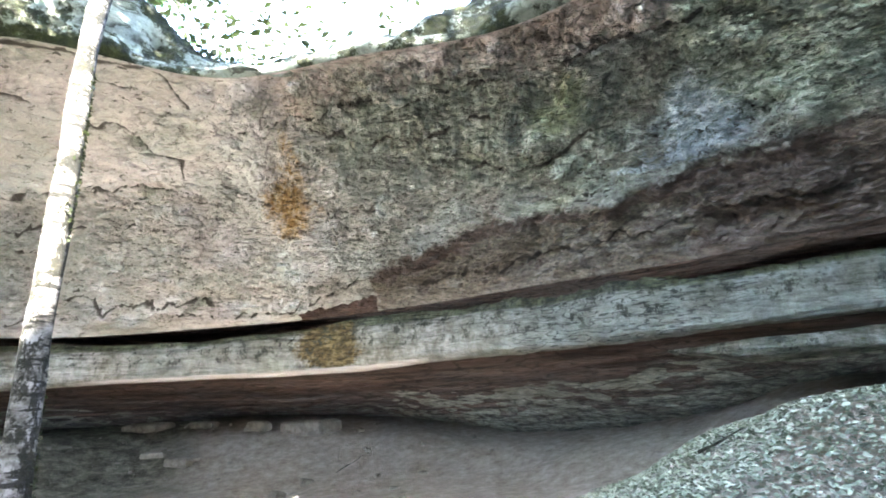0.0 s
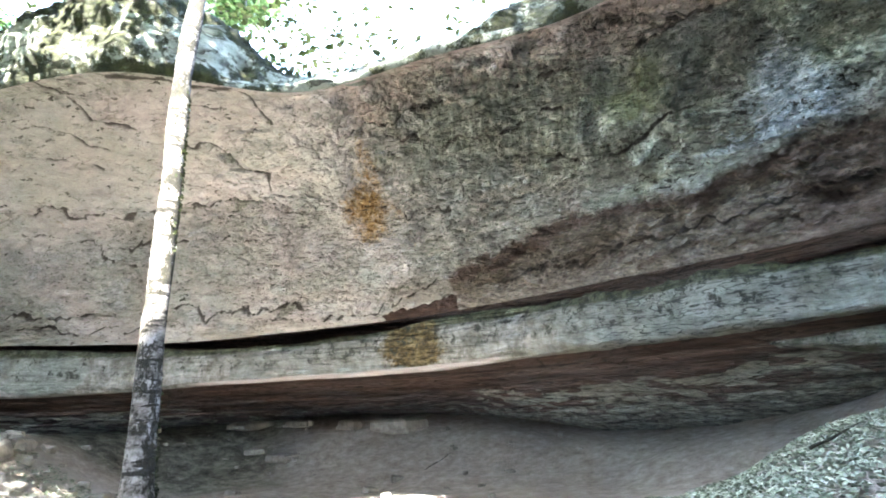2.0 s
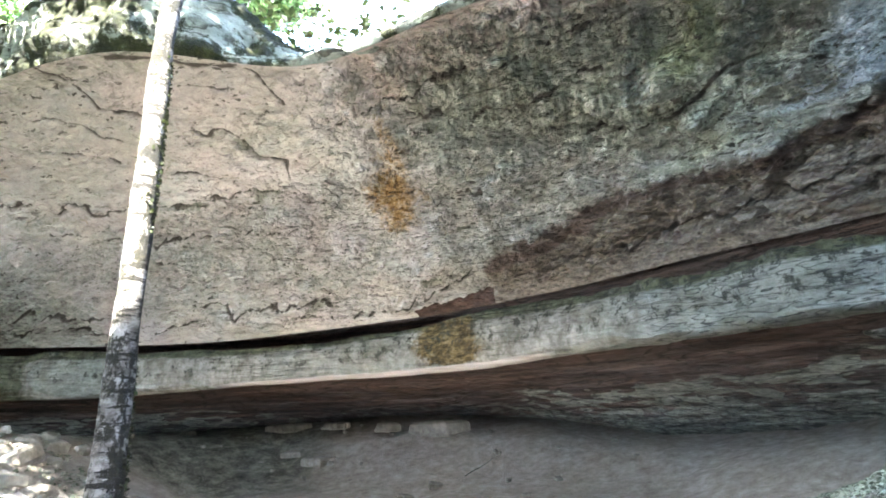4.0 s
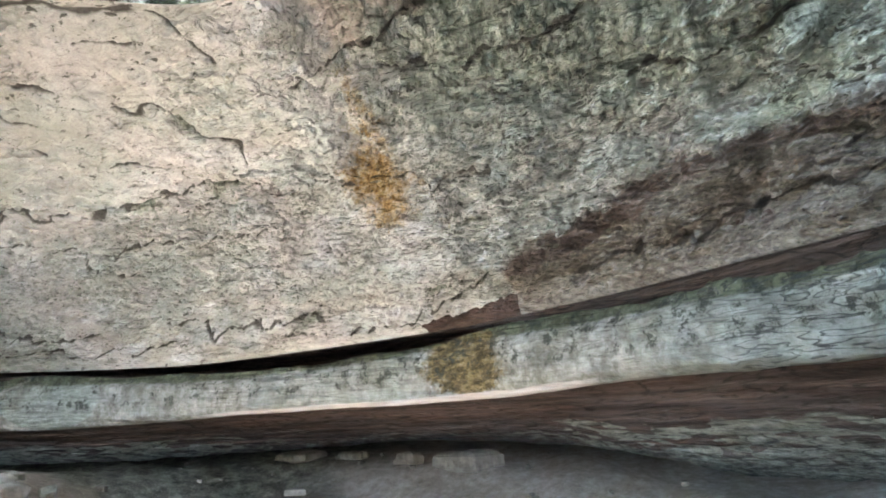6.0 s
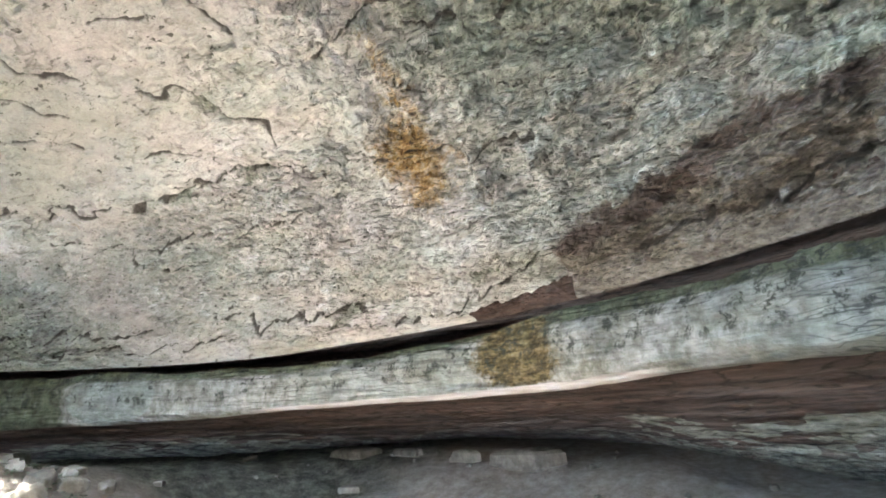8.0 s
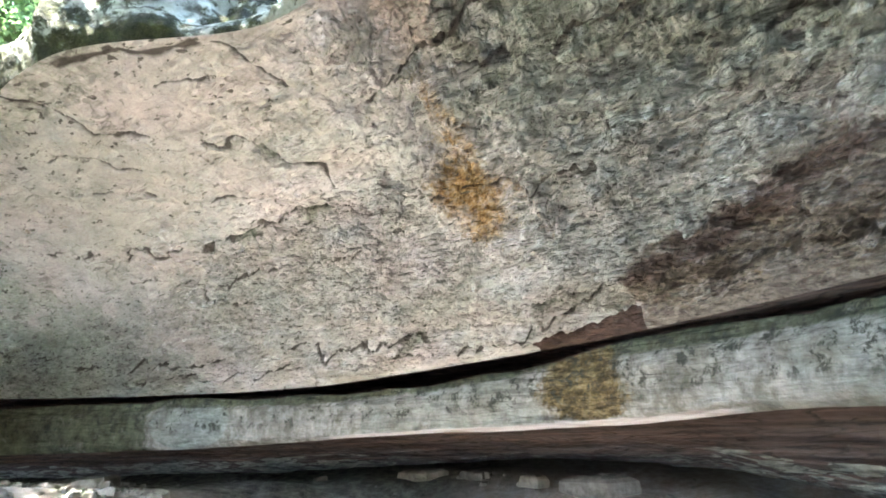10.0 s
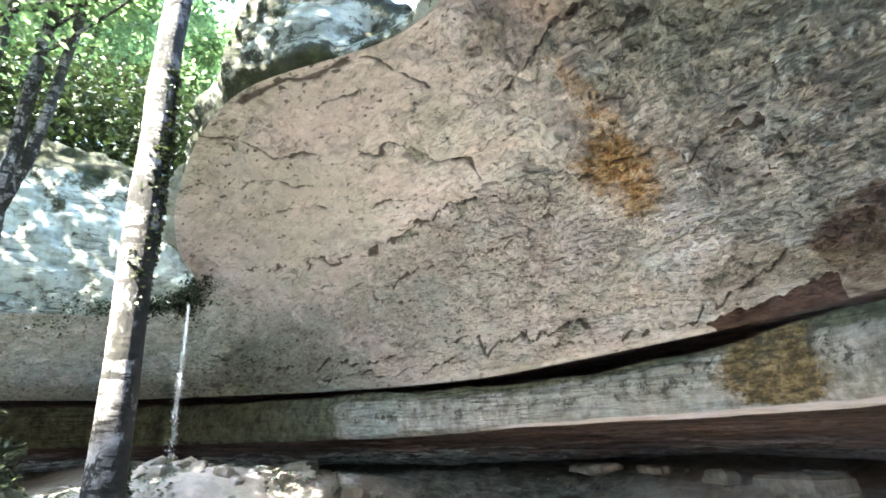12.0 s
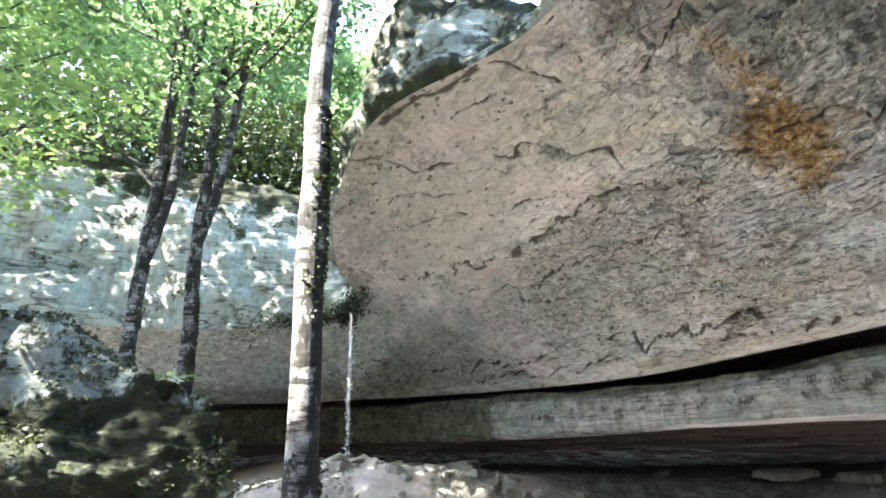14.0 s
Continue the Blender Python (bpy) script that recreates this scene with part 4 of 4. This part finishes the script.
build_tree("slender lichened tree trunk in front of the overhang", -3.25, 4.4, ground_at(-3.25, 4.4), 15, 0.115, 8.5, 3.2, 3, leafs=15000, size=0.13, sprays=90, mossy=7000)
build_tree("mossy forked tree behind the boulder", -8.3, 2.85, ground_at(-8.3, 2.85), 15, 0.125, 7.0, 3.2, 5, fork=(4.4, 0.1, 0.30), leafs=6500, size=0.12, sprays=60, mossy=5000)
build_tree("mossy forked tree behind the boulder", -8.35, 3.6, ground_at(-8.35, 3.6), 16, 0.125, 7.5, 3.2, 8, fork=(4.6, 0.1, 0.35), leafs=6500, size=0.12, sprays=60, mossy=5000)


def hill_point(u, v):
    p = HILL_P[int(np.argmin(np.abs(US[::4] - u))), v]
    return float(p[0]), float(p[1]), float(p[2])


# tree out of view, added only to shade the boulders
build_tree("unseen leafy beech added to shade the boulders", -6.4, -6.0, ground_at(-6.4, -6.0), 19, 0.18, 9.0, 4.0, 23, leafs=7500, size=0.14, sprays=120)
# unseen crowns, set high to shade the face over the lip
for i, (x, y, n) in enumerate(((1.2, -5.0, 5500), (2.8, -6.2, 5000), (4.5, -5.5, 7000), (7.5, -5.8, 6000))):
    build_tree("unseen tall leafy beech added to shade the cliff face", x, y, 2.5, 26, 0.2, 17.0, 3.4, 60 + i, leafs=n, size=0.17, sprays=100)
# second tree out of view, added for the same shade
build_tree("unseen leafy beech added to shade the boulders", -11.0, -5.5, ground_at(-11.0, -5.5), 18, 0.18, 8.0, 4.0, 24, leafs=9000, size=0.14, sprays=90)
# trunk out of view; its leaves hang into sight and dapple the cliff
build_tree("leafy beech with sunlit low branches, added to dapple the gorge", -10.8, -2.0, ground_at(-10.8, -2.0), 20, 0.16, 5.6, 4.2, 21, leafs=12000, size=0.16, sprays=150, mat=LEAF_BRIGHT)
# wholly unseen tree, added to shade the boulder and the cliff
build_tree("leafy beech with sunlit low branches, added to dapple the gorge", -8.6, -3.4, ground_at(-8.6, -3.4), 17, 0.17, 8.5, 3.0, 22, leafs=9000, size=0.13, sprays=110)
for i, (u, v, h, low) in enumerate(((0.8, 12, 12, 4.8), (1.1, 9, 13, 5.5), (1.35, 15, 12, 4.5), (1.6, 10, 13, 5.5), (1.9, 14, 12, 4.5), (2.2, 9, 13, 5.2), (2.45, 16, 13, 3.0), (2.7, 11, 12, 3.5),
                                    (2.95, 14, 12, 1.5), (3.2, 8, 10, 1.5), (3.6, 11, 11, 1.2), (4.4, 9, 10, 1.5), (0.1, 12, 12, 4.5), (0.4, 9, 13, 5.2), (0.3, 18, 14, 1.0), (0.15, 26, 17, 1.0), (0.5, 24, 17, 1.0), (1.5, 21, 15, 1.0), (2.1, 21, 15, 1.0), (2.8, 22, 15, 1.0), (0.9, 20, 15, 1.0), (0.7, 27, 18, 1.0), (1.2, 28, 18, 1.0), (1.7, 27, 18, 1.0), (2.2, 29, 18, 1.0), (2.6, 27, 18, 1.0), (3.0, 28, 18, 1.0), (3.5, 27, 16, 1.0))):
    x, y, z = hill_point(u, v)
    build_tree("tall leafy tree on the slope above the cliff", x, y, z, h, 0.12, low, 3.0, 30 + i, leafs=8000 if v < 18 else 4000 if v < 25 else 1800, size=0.24 if v < 18 else 0.34 if v < 25 else 0.5, sprays=100)


def undergrowth(u0, u1, n, seed):
    """Bushes and ivy along the cliff's brow, dark from shade put into their colour."""
    r = np.random.default_rng(seed)
    i = r.integers(np.searchsorted(US[::4], u0), np.searchsorted(US[::4], u1), n)
    j = (r.random(n) ** 1.6 * 13).astype(int)
    c = HILL_P[i, j] + r.normal(size=(n, 3)) * np.array([0.35, 0.35, 0.1]) + np.array([0, 0, 1.0]) * (r.random((n, 1)) ** 1.5 * (0.5 + 4.3 * (j[:, None] > 2)))
    ob = new("undergrowth", leaf_mesh("undergrowth", c, r, LEAF_SHADED, 0.2))
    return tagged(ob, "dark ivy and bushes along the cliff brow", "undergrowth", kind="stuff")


undergrowth(0.1, 3.4, 85000, 77)
undergrowth(3.4, 8.5, 7000, 78)


# ---- boulders ----
def rock_mesh(name, radii, seed, mat, rough=0.16, segs=48, flatten=0.0, moss=0.0):
    u = np.linspace(0, 2 * math.pi, segs, endpoint=False)
    v = np.linspace(0.02, math.pi - 0.02, segs // 2)
    U, V = np.meshgrid(u, v, indexing="ij")
    S = np.stack([np.cos(U) * np.sin(V), np.sin(U) * np.sin(V), np.cos(V)], -1)
    S = np.sign(S) * np.abs(S) ** (0.62 if segs > 80 else 0.8)
    S = S * (1 + 0.05 * fbm(S * 14 + seed, 3, seed + 9) * (segs > 80) + rough * fbm(S * 1.4 + seed * 3.1, 3, seed) + rough * 0.4 * fbm(S * 5 + seed, 3, seed + 4))[..., None]
    P = S * np.array(radii)
    if segs > 80:
        t = fbm(P * np.array([0.8, 0.8, 1.3]) + seed, 3, seed + 20) * 3.0
        P = P * (1 + 0.018 * (np.floor(t) + sstep(0.7, 1.0, t - np.floor(t))) + 0.05 * fbm(P * 3.5, 4, seed + 30))[..., None]
    idx = np.arange(P.shape[0] * P.shape[1]).reshape(P.shape[:2])
    nx = np.roll(idx, -1, 0)
    F = np.stack([idx[:, :-1], idx[:, 1:], nx[:, 1:], nx[:, :-1]], -1).reshape(-1, 4)
    F = [tuple(f) for f in F] + [tuple(idx[:, 0]), tuple(idx[::-1, -1])]
    # moss thinned on the crest puts its sunlit look into the colour
    lay = {"moss": np.clip(moss * (0.3 + 0.7 * sstep(-0.3, 0.7, S[..., 2])) * (1 - 0.4 * sstep(0.78, 0.95, S[..., 2])), 0, 1)}
    return mesh_from(name, P.reshape(-1, 3), F, [mat], True, lay)


def rock(label, x, y, z, radii, seed, mat=None, name="stone", cat="stone", turn=0, group="", tilt=0, **kw):
    ob = new(name, rock_mesh(name, radii, seed, mat or STONE, **kw))
    ob.matrix_world = pose(x, y, z, tilt, 0, turn)
    return tagged(ob, label, cat, group)


rock("large mossy boulder with sunlit top in the gorge", -7.0, 2.1, 1.2, (1.2, 2.1, 1.7), 4, FACE, "boulder", "boulder", segs=200, moss=0.8, rough=0.28)
rock("pale sunlit boulder behind the mossy one", -9.6, 0.9, 2.3, (1.1, 1.6, 1.6), 9, FACE, "boulder", "boulder", segs=90, moss=0.35)
def slab_mesh(name, radii, seed):
    """A broken slab with flat facets and worn edges."""
    r = np.random.default_rng(seed)
    bm = bmesh.new()
    n = 9
    ang = np.sort(r.uniform(0, 2 * math.pi, n))
    rim = [(math.cos(w) * r.uniform(0.75, 1.1), math.sin(w) * r.uniform(0.75, 1.1)) for w in ang]
    for z, k in ((-1, 0.9), (-0.6, 1.0), (0.5, 0.97), (0.85, 0.82), (1.0, 0.4)):
        for cx, cy in rim:
            bm.verts.new((cx * k * radii[0], cy * k * radii[1], (z + r.uniform(-0.12, 0.12)) * radii[2]))
    bm.verts.ensure_lookup_table()
    for j in range(4):
        for i in range(n):
            k = (i + 1) % n
            bm.faces.new([bm.verts[j * n + i], bm.verts[j * n + k], bm.verts[(j + 1) * n + k], bm.verts[(j + 1) * n + i]])
    bm.faces.new([bm.verts[4 * n + i] for i in range(n)])
    bm.faces.new([bm.verts[i] for i in reversed(range(n))])
    me = bpy.data.meshes.new(name)
    bm.to_mesh(me)
    bm.free()
    me.materials.append(STONE)
    return me


def slab(label, x, y, radii, seed, turn=0, tilt=0):
    ob = new("stone_slab", slab_mesh("stone_slab", radii, seed))
    ob.matrix_world = pose(x, y, ground_at(x, y) + radii[2] * 0.45, tilt, 0, turn)
    return tagged(ob, label, "stone", "slabs at the back of the hollow")


slab("small squarish limestone block on the hollow floor", -5.0, 15.3, (0.36, 0.22, 0.15), 1, 8, 4)
slab("long tilted limestone slab leaning on the floor", -3.6, 15.2, (0.95, 0.4, 0.2), 2, -9, 6)
slab("flat grey limestone slab at the back", -8.0, 15.5, (0.75, 0.35, 0.12), 3, 5, 3)
slab("flat grey limestone slab at the back", -6.6, 15.6, (0.45, 0.3, 0.10), 4, -5, 3)
slab("pale rounded limestone slab on the dusty floor", -6.25, 13.7, (0.46, 0.34, 0.10), 5, 20, 6)
slab("pale flat limestone slab on the dusty floor", -7.1, 14.0, (0.36, 0.26, 0.07), 6, -20, 4)
PEBBLES = [slab_mesh("stone", (a, b, c), 50 + i) for i, (a, b, c) in enumerate(((0.09, 0.07, 0.04), (0.14, 0.09, 0.05), (0.05, 0.05, 0.03), (0.2, 0.13, 0.07), (0.07, 0.1, 0.04)))]
rg = np.random.default_rng(61)
for i in range(90):
    st = int(rg.integers(150, NU - 330))
    q = rg.uniform(-1.5, 4.5) if i % 3 else rg.uniform(-3, -1)
    x, y = WL[st, 0] + INWARD[st, 0] * q, WL[st, 1] + INWARD[st, 1] * q
    ob = new("stone", PEBBLES[i % 5])
    k = rg.uniform(0.4, 1.2)
    ob.matrix_world = pose(x, y, ground_at(x, y) + 0.01, rg.uniform(-15, 15), rg.uniform(-15, 15), rg.uniform(0, 360)) @ Matrix.Diagonal((k, k, k, 1))
    tagged(ob, "small pale limestone fragment on the dusty floor", "stone", "stones on the shelter floor")

for i in range(110):
    x, y = rg.uniform(-13.4, -7.5), rg.uniform(4.8, 10.4)
    ob = new("stone", PEBBLES[i % 5])
    k = rg.uniform(0.7, 2.0) if i % 4 else rg.uniform(2.0, 3.6)
    ob.matrix_world = pose(x, y, ground_at(x, y) + 0.02 * k, rg.uniform(-20, 20), rg.uniform(-20, 20), rg.uniform(0, 360)) @ Matrix.Diagonal((k, k, k, 1))
    tagged(ob, "broken limestone piece on the rubble bank", "stone", "stones on the rubble bank")


# ---- waterfall ----
def build_waterfall(x, y, top, bottom):
    r = np.random.default_rng(5)
    fall = new("waterfall")
    fall.location = (x, y, bottom)
    h = top - bottom
    for k in range(6):
        z = np.linspace(h, h * r.uniform(0.0, 0.35), 26)
        w = 0.012 + 0.05 * (1 - z / h) ** 1.2
        a, b = r.normal(size=2) * 0.6
        pts = np.stack([a * w + 0.012 * np.sin(z * 5 + k), b * w + 0.012 * np.cos(z * 4 + k), z], 1)
        part("stream", mesh_from("stream", *tube(pts, np.linspace(0.010, 0.003, 26), 6, k, 0.4), [WATER]), fall)
    drops = []
    for k in range(420):
        z = h * r.random() ** 0.8
        w = 0.03 + 0.055 * (1 - z / h)
        c = np.array([*(r.normal(size=2) * w * 0.7), z])
        s = r.uniform(0.004, 0.011)
        drops.append(tube([c - (0, 0, s * 2.2), c, c + (0, 0, s * 2.2)], [s * 0.3, s, s * 0.3], 5, k, 0.1))
    part("drops", mesh_from("drops", *joined(drops), [WATER]), fall, "white falling drops")["kind"] = "stuff"
    return tagged(fall, "thin white waterfall dropping from the overhang's lip", "waterfall")


build_waterfall(-11.57, 6.83, 5.0, ground_at(-11.57, 6.83))


# ---- leaves, moss and stones ----
def scatter_on(ob, n, seed, up=0.1):
    """Random places on a mesh's upward faces."""
    r = np.random.default_rng(seed)
    me = ob.data
    c, nz, ar = np.zeros(len(me.polygons) * 3), np.zeros(len(me.polygons) * 3), np.zeros(len(me.polygons))
    me.polygons.foreach_get("center", c)
    me.polygons.foreach_get("normal", nz)
    me.polygons.foreach_get("area", ar)
    nz = nz.reshape(-1, 3)
    w = ar * (nz[:, 2] > up)
    i = r.choice(len(w), n, p=w / w.sum())
    return np.array(ob.matrix_world.translation) + c.reshape(-1, 3)[i] + r.normal(size=(n, 3)) * 0.03 + nz[i] * 0.02, r


bpy.context.view_layer.update()
for ob in [o for o in scene.objects if o.name.startswith("boulder")]:
    c, r = scatter_on(ob, 16000, 300 + len(ob.name), 0.25)
    c = c[fbm(c * 1.7, 3, 310) > -0.1]
    tagged(new("moss", leaf_mesh("moss", c, r, MOSS_TUFT, 0.055)), "thick green moss and small leaves on the boulder", "moss", kind="stuff")

r = np.random.default_rng(400)
c = np.stack([r.uniform(1.0, 7.0, 75000), r.uniform(0.3, 7.5, 75000), np.zeros(75000)], 1)
keep = fbm(c * 0.9, 3, 401) > -1.1
c = c[keep]
c[:, 2] = ground_z(c[:, 0], c[:, 1])[0] + fbm(np.stack([c[:, 0], c[:, 1], c[:, 0] * 0], 1) * 0.9, 5, 101) * 0.06 + 0.035
tagged(new("leaf_litter", leaf_mesh("leaf_litter", c, r, LITTER, 0.042, 0.28)), "pale dry leaves and chips on the bank", "leaf litter", kind="stuff")

# wet moss and plants drooping from the lip where the stream leaves it; their colour holds the cleft's shade
r = np.random.default_rng(410)
n = 9000
u = np.clip(r.normal(2.75, 0.33, n), 1.6, 3.35)
lip = smooth_curve(LIP, u)[:, :3]
clump = np.clip(fbm(np.stack([u * 9, u * 0, u * 0], 1), 3, 411) + 0.25, 0, 1)
c = lip + r.normal(size=(n, 3)) * np.array([0.16, 0.16, 0.08]) + np.array([0.1, -0.05, 0.1])
c[:, 2] += (r.random(n) - 0.55) * 0.9 * clump
tagged(new("hanging_moss", leaf_mesh("hanging_moss", c[clump > 0.1], r, LEAF_SHADED, 0.06)), "dark wet moss hanging round the stream's lip", "moss", kind="stuff")


# ---- ferns, branches ----
def fern(x, y, z, seed, n=7, length=0.45):
    r = np.random.default_rng(seed)
    plant = new("fern")
    plant.location = (x, y, z)
    for k in range(n):
        w = 2 * math.pi * k / n + r.uniform(-0.3, 0.3)
        L = length * r.uniform(0.7, 1.1)
        t = np.linspace(0.05, 1, 16)
        mid = np.stack([np.cos(w) * L * t, np.sin(w) * L * t, L * (0.9 * t - 0.95 * t * t)], 1)
        side = np.array([-math.sin(w), math.cos(w), 0])
        V, F = [], []
        for i, (p, q) in enumerate(zip(mid, t)):
            h = 0.13 * L * math.sin(math.pi * min(1, 0.15 + 0.85 * q)) + 0.004
            for sgn in (1, -1):
                b = len(V)
                d = np.array([math.cos(w), math.sin(w), 0]) * 0.022
                V += [p - d * 0.5, p + side * sgn * h + d * 0.6 - np.array([0, 0, 0.25 * h]), p + d * 0.6]
                F.append((b, b + 1, b + 2))
        part("frond", mesh_from("frond", V, F, [LEAF], False), plant)
    return tagged(plant, "small bright green fern on the mossy boulder", "fern", "ferns on the boulder")


def top_of(name, x, y):
    best = 0.0
    for o in scene.objects:
        if o.name.startswith(name):
            inv = o.matrix_world.inverted()
            hit, p, _, _ = o.ray_cast(inv @ Vector((x, y, 9)), inv.to_3x3() @ Vector((0, 0, -1)))
            if hit:
                best = max(best, (o.matrix_world @ p).z)
    return best


for i, (x, y) in enumerate(((-6.5, 3.5), (-7.2, 3.3), (-6.7, 2.3), (-7.5, 1.6), (-6.4, 0.9), (-7.0, 2.9))):
    z = top_of("boulder", x, y)
    if z > 1:
        fern(x, y, z - 0.02, 500 + i)


def branch(label, a, b, radius, seed):
    """A fallen branch lying on the ground between two places."""
    r = np.random.default_rng(seed)
    t = np.linspace(0, 1, 14)
    xy = np.array(a) + (np.array(b) - np.array(a)) * t[:, None] + np.stack([np.sin(t * 7 + seed), np.cos(t * 5 + seed)], 1) * 0.03
    z = np.array([ground_at(*p) for p in xy]) + radius + 0.05
    pts = np.concatenate([xy, z[:, None]], 1)
    ob = new("fallen_branch")
    ob.location = tuple(pts[0])
    part("stem", mesh_from("stem", *tube(pts - pts[0], np.linspace(radius, radius * 0.4, 14), 8, seed, 0.15), [BARK]), ob)
    for k in (5, 9):
        d = np.array([r.uniform(-0.5, 0.5), r.uniform(-0.5, 0.5), 0.25]) * np.linalg.norm(pts[-1] - pts[0]) * 0.35
        part("twig", mesh_from("twig", *tube([pts[k] - pts[0] + d * q for q in (0, 0.35, 0.7, 1.0)], [radius * 0.5, radius * 0.4, radius * 0.3, radius * 0.15], 6, seed + k, 0.1), [BARK]), ob)
    return tagged(ob, label, "branch", "fallen branches")


branch("thin fallen branch on the leaf-strewn bank", (2.1, 4.78), (2.36, 4.5), 0.016, 1)
branch("dry fallen branch on the shelter floor", (-12.3, 7.3), (-11.4, 6.2), 0.025, 2)
branch("dry fallen branch on the shelter floor", (-12.6, 6.2), (-11.9, 7.1), 0.018, 3)
branch("thin dry branch on the dusty floor", (-2.4, 12.9), (-1.9, 13.6), 0.014, 4)

r = np.random.default_rng(420)
c = np.stack([r.uniform(-14, -7, 7000), r.uniform(4, 10, 7000), np.zeros(7000)], 1)
c = c[fbm(c * 0.8, 3, 421) > 0.0]
c[:, 2] = ground_z(c[:, 0], c[:, 1])[0] + fbm(np.stack([c[:, 0], c[:, 1], c[:, 0] * 0], 1) * 0.9, 5, 101) * 0.06 + 0.03
tagged(new("leaf_litter", leaf_mesh("leaf_litter", c, r, LITTER, 0.07, 0.3)), "dry brown leaves on the rubble bank", "leaf litter", kind="stuff")
